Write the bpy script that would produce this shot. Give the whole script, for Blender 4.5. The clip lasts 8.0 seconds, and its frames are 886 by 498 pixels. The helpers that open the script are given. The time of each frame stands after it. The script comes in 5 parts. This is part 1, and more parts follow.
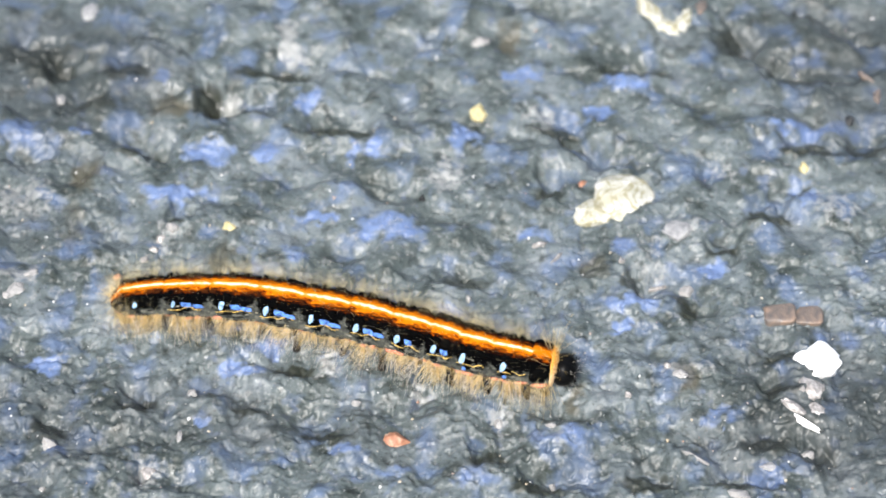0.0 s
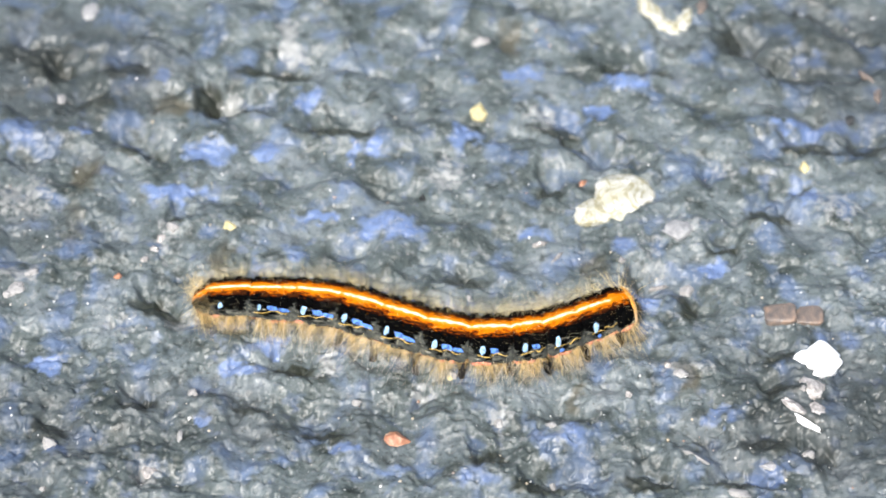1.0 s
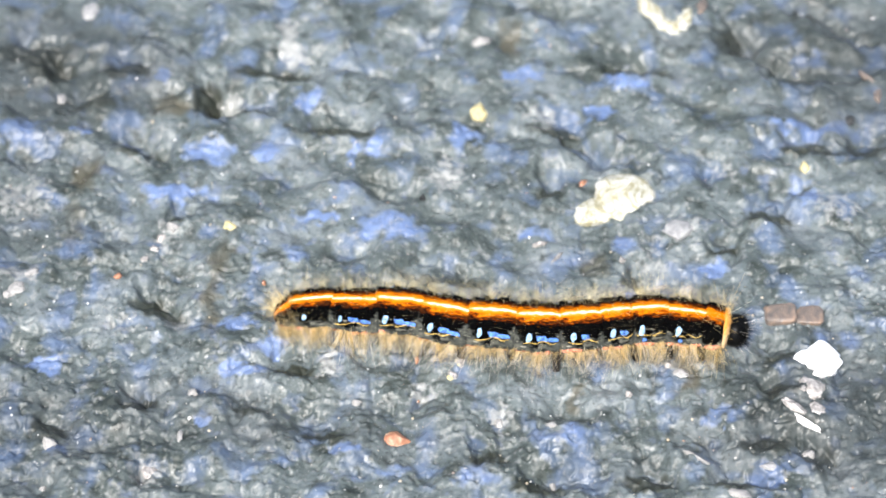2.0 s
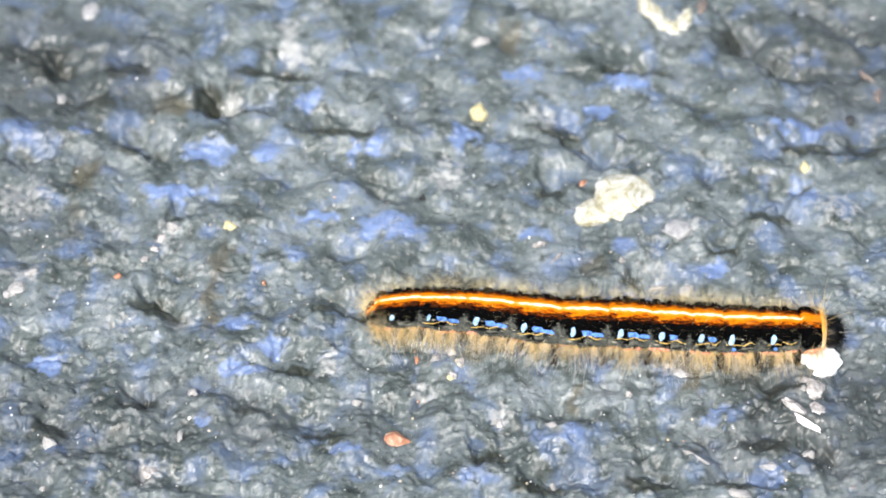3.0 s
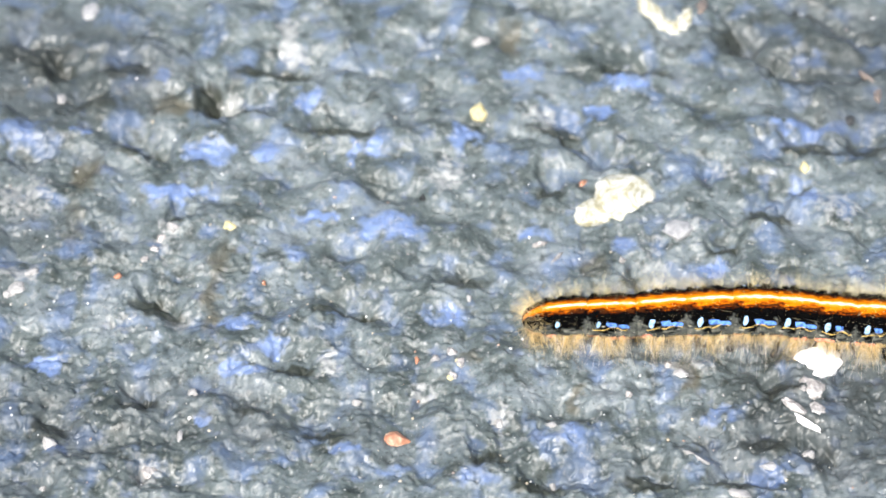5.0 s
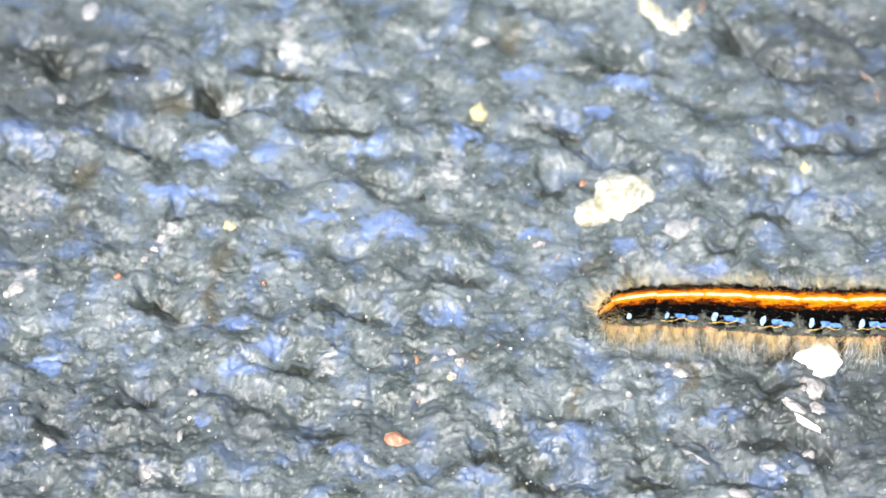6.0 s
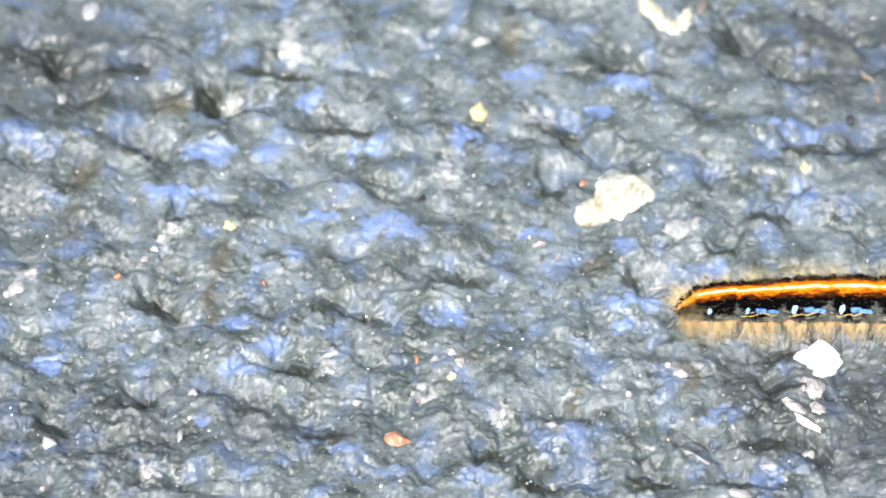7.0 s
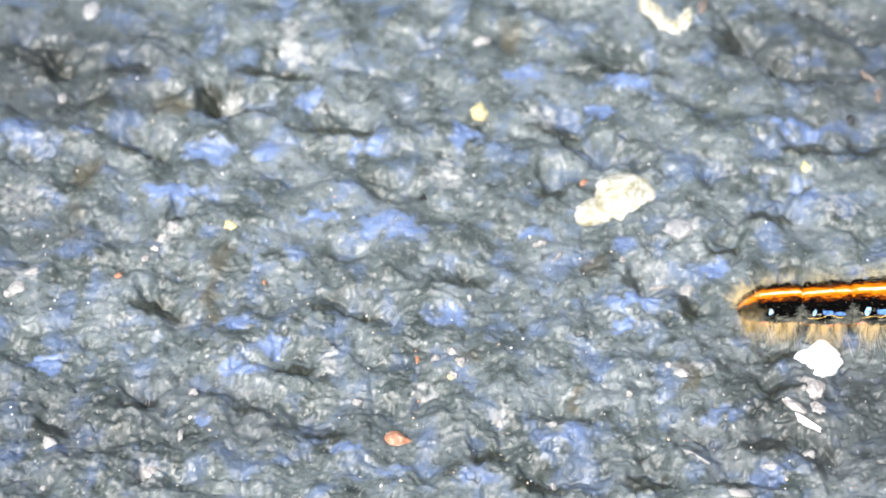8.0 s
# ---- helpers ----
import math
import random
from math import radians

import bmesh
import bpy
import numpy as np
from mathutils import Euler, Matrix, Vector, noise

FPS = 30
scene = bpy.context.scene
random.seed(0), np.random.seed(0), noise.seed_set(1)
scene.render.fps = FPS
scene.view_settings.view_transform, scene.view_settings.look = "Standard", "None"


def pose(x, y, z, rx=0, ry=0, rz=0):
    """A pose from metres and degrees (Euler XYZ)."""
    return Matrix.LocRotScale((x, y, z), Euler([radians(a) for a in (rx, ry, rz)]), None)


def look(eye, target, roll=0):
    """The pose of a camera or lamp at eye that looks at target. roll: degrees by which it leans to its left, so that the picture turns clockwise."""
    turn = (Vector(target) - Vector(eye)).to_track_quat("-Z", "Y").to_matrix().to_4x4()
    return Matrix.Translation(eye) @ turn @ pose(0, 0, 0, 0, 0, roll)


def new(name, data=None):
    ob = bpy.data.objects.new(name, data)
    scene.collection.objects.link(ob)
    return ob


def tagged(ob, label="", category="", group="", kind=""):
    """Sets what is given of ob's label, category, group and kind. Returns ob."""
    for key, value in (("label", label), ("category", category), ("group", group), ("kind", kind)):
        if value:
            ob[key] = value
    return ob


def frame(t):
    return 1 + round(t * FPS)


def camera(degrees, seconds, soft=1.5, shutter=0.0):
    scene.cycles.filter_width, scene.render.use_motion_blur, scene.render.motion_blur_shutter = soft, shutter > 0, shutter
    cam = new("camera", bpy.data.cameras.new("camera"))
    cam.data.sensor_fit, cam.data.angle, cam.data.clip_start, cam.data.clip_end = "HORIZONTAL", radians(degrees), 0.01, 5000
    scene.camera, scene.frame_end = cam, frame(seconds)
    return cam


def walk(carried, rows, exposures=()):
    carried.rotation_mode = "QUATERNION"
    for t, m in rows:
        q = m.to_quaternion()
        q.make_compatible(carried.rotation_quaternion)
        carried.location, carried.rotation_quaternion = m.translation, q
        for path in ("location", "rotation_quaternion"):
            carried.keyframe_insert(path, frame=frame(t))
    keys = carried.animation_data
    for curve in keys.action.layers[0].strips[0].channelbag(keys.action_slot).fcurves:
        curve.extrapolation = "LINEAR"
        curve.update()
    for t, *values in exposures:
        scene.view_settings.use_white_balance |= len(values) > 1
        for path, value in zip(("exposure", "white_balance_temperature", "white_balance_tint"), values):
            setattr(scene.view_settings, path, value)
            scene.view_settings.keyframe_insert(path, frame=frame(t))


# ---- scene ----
# The camera stands almost still, 28 cm from a caterpillar 5 cm long, and looks down at 53 degrees.
cam = camera(20, 8.0, soft=1.85)
EYE = (0.0, -0.16893, 0.22418)
walk(cam, [
    (0.0, look(EYE, (0.00006, 0.00008, 0))), (0.8, look(EYE, (0.00003, 0.00004, 0))),
    (1.2, look(EYE, (0, 0, 0))), (6.8, look(EYE, (0, 0, 0))),
    (7.4, look(EYE, (-0.00005, -0.00006, 0))), (8.0, look(EYE, (-0.00006, -0.00008, 0))),
], exposures=[(0.0, 1.34), (1.0, 1.39), (1.5, 1.54), (3.5, 1.47), (4.5, 1.57), (6.5, 1.69), (7.5, 1.71), (8.0, 1.59)])
# A close-up lens: sharp at the animal and the ground before it, soft behind.
cam.data.dof.use_dof = True
cam.data.dof.focus_distance = 0.268
cam.data.dof.aperture_fstop = 22.0

# ---- light: a high hazy sun from behind the camera, and the pale blue sky ----
SUN_ELEVATION, SUN_FROM = radians(56), Vector((-0.35, -1.0, 0)).normalized()
sky_world = bpy.data.worlds.new("sky")
scene.world = sky_world
sky_world.use_nodes = True
sky = sky_world.node_tree.nodes.new("ShaderNodeTexSky")
sky.sky_type, sky.sun_disc = "NISHITA", False
sky.sun_elevation, sky.sun_rotation = SUN_ELEVATION, math.atan2(SUN_FROM.x, SUN_FROM.y)
sky.dust_density, sky.air_density = 3.0, 1.0
background = sky_world.node_tree.nodes["Background"]
background.inputs["Strength"].default_value = 0.078
sky_world.node_tree.links.new(sky.outputs[0], background.inputs["Color"])
sun = new("sun", bpy.data.lights.new("sun", "SUN"))
sun.data.energy, sun.data.angle, sun.data.color = 2.75, radians(18), (1.0, 0.97, 0.93)
sun.matrix_world = look(SUN_FROM * math.cos(SUN_ELEVATION) + Vector((0, 0, math.sin(SUN_ELEVATION))), (0, 0, 0))


# ---- materials ----
class Nodes:
    """Short calls for building a node material."""

    def __init__(self, name):
        self.material = bpy.data.materials.new(name)
        self.material.use_nodes = True
        self.tree = self.material.node_tree
        self.shader = self.tree.nodes["Principled BSDF"]

    def put(self, socket, value):
        if isinstance(value, bpy.types.NodeSocket):
            self.tree.links.new(value, socket)
        elif isinstance(value, tuple) and len(value) == 3 and socket.type == "RGBA":
            socket.default_value = (*value, 1)
        else:
            socket.default_value = value

    def node(self, kind, out=0, inputs=(), **settings):
        n = self.tree.nodes.new("ShaderNode" + kind)
        for key, value in settings.items():
            setattr(n, key, value)
        for key, value in dict(inputs).items():
            self.put(n.inputs[key], value)
        return n.outputs[out]

    def noise(self, where, scale, detail=4.0, rough=0.55, distortion=0.0):
        return self.node("TexNoise", 0, {"Vector": where, "Scale": scale, "Detail": detail, "Roughness": rough, "Distortion": distortion})

    def math(self, operation, a, b=0.0, c=0.0):
        return self.node("Math", 0, {0: a, 1: b, 2: c}, operation=operation)

    def span(self, value, low, high, a=0.0, b=1.0):
        return self.node("MapRange", 0, {"Value": value, "From Min": low, "From Max": high, "To Min": a, "To Max": b})

    def mix(self, factor, a, b):
        n = self.tree.nodes.new("ShaderNodeMix")
        n.data_type = "RGBA"
        for key, value in ((0, factor), (6, a), (7, b)):
            self.put(n.inputs[key], value)
        return n.outputs[2]

    def ramp(self, value, stops):
        n = self.tree.nodes.new("ShaderNodeValToRGB")
        self.put(n.inputs[0], value)
        band = n.color_ramp
        while len(band.elements) < len(stops):
            band.elements.new(0.5)
        for element, (place, colour) in zip(band.elements, stops):
            element.position, element.color = place, (*colour, 1)
        return n.outputs[0]

    def coat(self, colour, roughness=0.5, specular=0.5, bump=None, strength=0.3, distance=0.0001):
        self.put(self.shader.inputs["Base Color"], colour)
        self.put(self.shader.inputs["Roughness"], roughness)
        self.put(self.shader.inputs["Specular IOR Level"], specular)
        if bump is not None:
            self.put(self.shader.inputs["Normal"], self.node("Bump", 0, {"Strength": strength, "Distance": distance, "Height": bump}))
        return self.material


def asphalt_material():
    """Sealed asphalt: grey tar film over stone, with blue sky reflections painted in, pale places and brown dust."""
    n = Nodes("asphalt")
    where = n.node("TexCoord", "Object")
    sky_blue = n.node("Attribute", "Fac", attribute_name="sky_blue")
    quartz = n.node("Attribute", "Fac", attribute_name="quartz")
    broad = n.noise(where, 130, 5, 0.55, 0.2)
    middle = n.noise(where, 420, 4, 0.55, 0.2)
    fine = n.noise(where, 1300, 3, 0.55)
    grain = n.noise(where, 4200, 3, 0.6)
    base = n.ramp(broad, [(0.32, (0.036, 0.046, 0.041)), (0.44, (0.068, 0.084, 0.082)), (0.57, (0.108, 0.130, 0.134)), (0.72, (0.185, 0.210, 0.220))])
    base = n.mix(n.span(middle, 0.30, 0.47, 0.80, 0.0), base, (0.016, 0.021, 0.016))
    base = n.mix(n.span(middle, 0.56, 0.76, 0.0, 0.45), base, (0.160, 0.178, 0.192))
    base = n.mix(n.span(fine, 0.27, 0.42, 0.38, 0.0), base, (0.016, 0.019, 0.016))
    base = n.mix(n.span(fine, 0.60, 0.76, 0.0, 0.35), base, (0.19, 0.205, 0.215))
    # pinholes and crumbs of the film, too fine for the mesh: darkened and lightened by colour
    flat = n.node("Mapping", 0, {"Vector": where, "Scale": (0.75, 1.1, 1.0)})
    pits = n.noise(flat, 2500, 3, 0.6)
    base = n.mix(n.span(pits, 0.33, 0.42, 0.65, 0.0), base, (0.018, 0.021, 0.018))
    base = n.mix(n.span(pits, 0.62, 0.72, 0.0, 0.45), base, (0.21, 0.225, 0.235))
    # sky reflection painted as blue colour, in many small places and on some broad faces
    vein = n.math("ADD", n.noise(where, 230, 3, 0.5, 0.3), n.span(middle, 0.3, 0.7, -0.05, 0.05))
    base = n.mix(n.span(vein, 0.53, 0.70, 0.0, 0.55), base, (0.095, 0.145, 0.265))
    edge = n.math("ADD", sky_blue, n.span(middle, 0.3, 0.7, -0.45, 0.45))
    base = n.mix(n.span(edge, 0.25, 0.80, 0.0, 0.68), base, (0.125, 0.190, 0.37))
    # this weight only makes the listed places paler, with ragged borders
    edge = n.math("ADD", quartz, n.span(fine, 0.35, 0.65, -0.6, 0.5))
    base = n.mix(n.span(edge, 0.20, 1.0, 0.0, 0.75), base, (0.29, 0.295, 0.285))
    edge = n.math("ADD", n.node("Attribute", "Fac", attribute_name="dust"), n.span(middle, 0.35, 0.65, -0.3, 0.25))
    base = n.mix(n.span(edge, 0.15, 0.9, 0.0, 0.7), base, (0.062, 0.052, 0.027))
    # olive dirt in the crevices, which also puts their shade into the colour
    edge = n.math("ADD", n.node("Attribute", "Fac", attribute_name="dirt_shade"), n.span(middle, 0.35, 0.65, -0.35, 0.3))
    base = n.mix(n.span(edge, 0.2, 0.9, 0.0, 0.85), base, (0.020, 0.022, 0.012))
    base = n.mix(n.span(grain, 0.68, 0.75, 0.0, 0.6), base, (0.36, 0.36, 0.35))
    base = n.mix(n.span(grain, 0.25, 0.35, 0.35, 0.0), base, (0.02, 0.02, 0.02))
    # vignette put into the colour: darker towards the edges of the view
    edge = n.math("ADD", n.node("Attribute", "Fac", attribute_name="vignette"), n.span(broad, 0.35, 0.65, -0.25, 0.25))
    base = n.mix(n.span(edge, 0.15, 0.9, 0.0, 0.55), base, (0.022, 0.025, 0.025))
    rough = n.span(n.noise(where, 600, 4), 0.35, 0.65, 0.33, 0.60)
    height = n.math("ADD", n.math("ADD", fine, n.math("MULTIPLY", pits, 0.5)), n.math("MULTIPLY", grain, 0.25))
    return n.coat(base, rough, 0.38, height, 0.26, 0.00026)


def stone_material(name, colours, roughness=0.45, scale=700, specular=0.5, veins=None):
    """Mineral grain in two or three colours with cloudy veins."""
    n = Nodes(name)
    where = n.node("TexCoord", "Object")
    cloud = n.noise(where, scale, 5, 0.6, 0.5)
    speck = n.noise(where, scale * 5, 3, 0.6)
    steps = [0.33 + 0.34 * k / max(1, len(colours) - 1) for k in range(len(colours))]
    colour = n.ramp(cloud, list(zip(steps, colours)))
    colour = n.mix(n.span(speck, 0.25, 0.38, 0.45, 0.0), colour, tuple(0.4 * c for c in colours[0]))
    if veins:
        vein = n.math("ABSOLUTE", n.math("SUBTRACT", n.noise(where, scale * 0.7, 3, 0.5, 1.2), 0.5))
        colour = n.mix(n.span(vein, 0.008, 0.035, 0.85, 0.0), colour, veins)
    return n.coat(colour, roughness, specular, n.math("ADD", cloud, speck), 0.5, 0.0002)


def grit_material():
    """Loose sand grains: clear, white, tan and grey, each grain of one colour."""
    n = Nodes("grit")
    pick = n.node("NewGeometry", "Random Per Island")
    colour = n.ramp(pick, [(0.0, (0.62, 0.62, 0.60)), (0.4, (0.46, 0.46, 0.45)), (0.62, (0.42, 0.35, 0.24)), (0.8, (0.28, 0.28, 0.28)), (0.92, (0.24, 0.13, 0.08)), (1.0, (0.5, 0.5, 0.5))])
    return n.coat(colour, 0.4, 0.5)


def skin_material(name, stripe=1.0, sides=1.0, taper=0.0):
    """Caterpillar skin round its own long axis: white line on the back, orange-brown flanks of it, velvet black, grey, red-brown."""
    n = Nodes(name)
    where = n.node("TexCoord", "Object")
    x, y, z = (n.node("SeparateXYZ", k, {"Vector": where}) for k in range(3))
    angle = n.math("DIVIDE", n.math("ABSOLUTE", n.math("ARCTAN2", y, z)), math.pi)
    # ragged borders: short slanting hairs of colour that run along the body
    thin = n.node("Mapping", 0, {"Vector": where, "Rotation": (0, 0.25, 0.25), "Scale": (0.8, 2.3, 2.3)})
    rag = n.noise(thin, 1250, 4, 0.65)
    patch = n.noise(where, 420, 3, 0.5)
    shift = n.math("ADD", n.span(rag, 0.3, 0.7, -0.055, 0.055), n.span(patch, 0.3, 0.7, -0.030, 0.030))
    around = n.math("ADD", angle, shift)
    if not sides:
        around = n.math("ADD", around, n.span(x, -0.0012, 0.0010, 0.05, 0.0))
    narrow = n.math("ADD", angle, n.math("MULTIPLY", shift, 0.3))
    white, cream = (0.80, 0.70, 0.50), (0.62, 0.22, 0.02)
    orange, rust, black = (0.50, 0.140, 0.003), (0.17, 0.030, 0.002), (0.0010, 0.0010, 0.0012)
    grey, pale = (0.055, 0.059, 0.052), (0.125, 0.122, 0.100)
    colour = n.ramp(around, [(0.0, orange), (0.064, orange), (0.100, rust), (0.124, black), (0.50, black), (0.525, black), (0.555, (0.42, 0.17, 0.09)), (0.585, (0.34, 0.15, 0.085)), (0.625, (0.030, 0.021, 0.014)), (0.72, (0.02, 0.017, 0.014))])
    # grey flank below the black, rising at the folds between segments
    fold = n.math("POWER", n.math("DIVIDE", n.math("ABSOLUTE", x), 0.0025), 4.0)
    edge = n.math("ADD", n.math("ADD", around, shift), n.math("MULTIPLY", n.math("MINIMUM", fold, 1.2), 0.21))
    low = n.math("MULTIPLY", n.span(edge, 0.408, 0.450), n.span(around, 0.545, 0.57, 1.0, 0.0))
    mottle = n.ramp(n.noise(where, 1100, 4, 0.6), [(0.32, (0.008, 0.008, 0.008)), (0.50, grey), (0.68, pale if sides else grey)])
    colour = n.mix(low, colour, mottle)
    # dark flecks inside the orange, gold flecks inside the black
    along = n.node("Mapping", 0, {"Vector": where, "Scale": (0.55, 1.6, 1.6)})
    fleck = n.noise(along, 1900, 3, 0.6)
    inside = n.math("MULTIPLY", n.span(angle, 0.05, 0.09), n.span(angle, 0.14, 0.17, 1.0, 0.0))
    colour = n.mix(n.math("MULTIPLY", inside, n.span(fleck, 0.47, 0.56, 0.0, 0.95)), colour, (0.035, 0.010, 0.003))
    gold = n.math("MULTIPLY", n.span(angle, 0.15, 0.18), n.span(angle, 0.24, 0.30, 1.0, 0.0))
    colour = n.mix(n.math("MULTIPLY", gold, n.span(fleck, 0.28, 0.34, 0.22, 0.0)), colour, (0.24, 0.08, 0.007))
    low = n.math("MULTIPLY", n.span(angle, 0.27, 0.33), n.span(angle, 0.44, 0.52, 1.0, 0.0))
    colour = n.mix(n.math("MULTIPLY", low, n.span(fleck, 0.63, 0.70, 0.0, 0.85)), colour, (0.34, 0.33, 0.27))
    if stripe:
        # the white line thins out and breaks at the folds between segments
        thick = n.math("ADD", n.span(n.noise(where, 700, 3), 0.3, 0.7, -0.008, 0.008), n.math("MULTIPLY", n.math("MINIMUM", fold, 1.3), 0.008))
        line = n.math("ADD", narrow, thick)
        if taper:
            line = n.math("ADD", line, n.span(x, -0.0013, 0.0002, 0.008, taper))
        colour = n.mix(n.span(line, 0.024, 0.046, 1.0, 0.0), colour, cream)
        colour = n.mix(n.span(line, 0.004, 0.021, 1.0, 0.0), colour, white)
    return n.coat(colour, n.span(rag, 0.3, 0.7, 0.6, 0.85), 0.01, n.math("ADD", rag, fleck), 0.7, 0.00016)


def pigment_material(name, colour, spread=0.25, roughness=0.35, specular=0.4):
    n = Nodes(name)
    where = n.node("TexCoord", "Object")
    cloud = n.noise(where, 2200, 4, 0.6)
    dark = tuple(c * (1 - spread) for c in colour)
    light = tuple(min(0.95, c * (1 + spread)) for c in colour)
    return n.coat(n.ramp(cloud, [(0.35, dark), (0.65, light)]), roughness, specular, cloud, 0.4, 0.00005)


def collar_material():
    """Neck band: orange on the back, cream towards the sides."""
    n = Nodes("collar_skin")
    where = n.node("TexCoord", "Object")
    side = n.node("SeparateXYZ", 2, {"Vector": where})
    cloud = n.noise(where, 2200, 4, 0.6)
    low = n.span(n.math("ADD", side, n.span(cloud, 0.3, 0.7, -0.0004, 0.0004)), 0.0006, 0.0018)
    colour = n.mix(low, (0.62, 0.43, 0.24), (0.55, 0.24, 0.03))
    colour = n.mix(n.span(cloud, 0.32, 0.48, 0.5, 0.0), colour, (0.22, 0.10, 0.03))
    return n.coat(colour, 0.6, 0.3, cloud, 0.4, 0.00005)


def bristle_material(name, colours, specular=0.4, sheen=0.1):
    n = Nodes(name)
    pick = n.node("NewGeometry", "Random Per Island")
    steps = [k / max(1, len(colours) - 1) for k in range(len(colours))]
    colour = n.ramp(pick, list(zip(steps, colours)))
    n.shader.inputs["Sheen Weight"].default_value = sheen
    n.coat(colour, 0.42, specular)
    # thin hairs let light through
    glow = n.node("BsdfTranslucent", 0, {"Color": colour})
    both = n.node("MixShader", 0, {0: 0.4, 1: n.shader.outputs[0], 2: glow})
    n.tree.links.new(both, n.tree.nodes["Material Output"].inputs["Surface"])
    return n.material


ASPHALT = asphalt_material()
GRIT = grit_material()
SKIN = skin_material("striped_skin")
SKIN_END = skin_material("tail_skin", sides=0.0, taper=0.02)
NECK = skin_material("neck_skin", taper=0.06)
PALE_BLUE = pigment_material("pale_blue_scale", (0.27, 0.43, 0.64), 0.4, 0.6, 0.2)
BLUE = pigment_material("blue_scale", (0.075, 0.18, 0.50), 0.55, 0.6, 0.2)
YELLOW = pigment_material("yellow_scale", (0.66, 0.44, 0.11))
RED = pigment_material("red_wart", (0.52, 0.20, 0.12), 0.55, 0.7, 0.2)
COLLAR = collar_material()
BLACK = pigment_material("black_shell", (0.003, 0.003, 0.003), roughness=0.35, specular=0.08)
PATCH = pigment_material("black_velvet", (0.0015, 0.0015, 0.0015), roughness=0.8, specular=0.02)
LEG = pigment_material("proleg_skin", (0.010, 0.007, 0.005), roughness=0.5)
CREAM_BRISTLE = bristle_material("cream_bristle", [(0.46, 0.31, 0.10), (0.72, 0.54, 0.22), (0.86, 0.70, 0.37), (0.94, 0.85, 0.60)])
PALE_BRISTLE = bristle_material("pale_bristle", [(0.70, 0.60, 0.44), (0.82, 0.75, 0.62), (0.88, 0.84, 0.77), (0.90, 0.89, 0.86)])
TAN_BRISTLE = bristle_material("tan_bristle", [(0.74, 0.57, 0.24), (0.88, 0.76, 0.42), (0.94, 0.88, 0.66)])
BLACK_BRISTLE = bristle_material("black_bristle", [(0.0008, 0.0008, 0.0008), (0.004, 0.003, 0.002)], 0.02, 0.0)


# ---- helpers of this scene ----
def part(name, bm, material, parent=None, label="", smooth=True):
    """Links a bmesh as one mesh object, under parent where one is given."""
    mesh = bpy.data.meshes.new(name)
    bm.to_mesh(mesh)
    bm.free()
    mesh.materials.append(material)
    if smooth:
        mesh.polygons.foreach_set("use_smooth", [True] * len(mesh.polygons))
    ob = new(name, mesh)
    ob.parent = parent
    return tagged(ob, label)


LATTICE = np.random.RandomState(11).rand(256, 256) * 2 * np.pi


def waves(x, y, size, seed):
    """Smooth random relief of about -1 to 1, with bumps of that size in metres."""
    u, v = x / size + seed * 17.3, y / size + seed * 5.7
    i, j = np.floor(u).astype(int), np.floor(v).astype(int)
    fu, fv = u - i, v - j

    def corner(a, b):
        turn = LATTICE[(i + a) % 256, (j + b) % 256]
        return np.cos(turn) * (fu - a) + np.sin(turn) * (fv - b)

    su, sv = fu * fu * fu * (fu * (fu * 6 - 15) + 10), fv * fv * fv * (fv * (fv * 6 - 15) + 10)
    low = corner(0, 0) * (1 - su) + corner(1, 0) * su
    high = corner(0, 1) * (1 - su) + corner(1, 1) * su
    return 1.5 * (low * (1 - sv) + high * sv)


# Crevices behind the lumps of the ground: x, y, half length in millimetres, turn in degrees, depth.
CREVICES_FAR = [
    (-48.6, 29.1, 3.1, -7, 1), (-46.6, 26.4, 2.0, -45, 0.9), (-37.3, 26.4, 2.4, -13, 0.8), (-33.8, 29.5, 3.2, -25, 0.4), (-41.5, 21.2, 2.8, 33, 0.8),
    (-31.9, 21.2, 3.3, 48, 0.5), (-27.9, 21.9, 3.0, -62, 1), (-24.3, 20.3, 2.8, 36, 0.7), (-18.1, 25.8, 3.7, -7, 1), (-21.0, 20.1, 2.0, -13, 0.8),
    (-40.4, 11.4, 4.0, 55, 0.5), (-35.1, 14.3, 2.8, -24, 0.8), (-33.2, 12.7, 2.4, -54, 0.8), (-46.0, 12.7, 1.8, 61, 0.6), (-29.6, 4.2, 1.4, 0, 1),
    (-12.0, 16.9, 3.8, -4, 1), (-4.2, 17.3, 3.1, -31, 0.4), (-0.9, 30.6, 1.7, 0, 0.6), (-6.0, 7.3, 4.0, -27, 0.6), (-1.6, 21.6, 3.5, 31, 0.6),
]
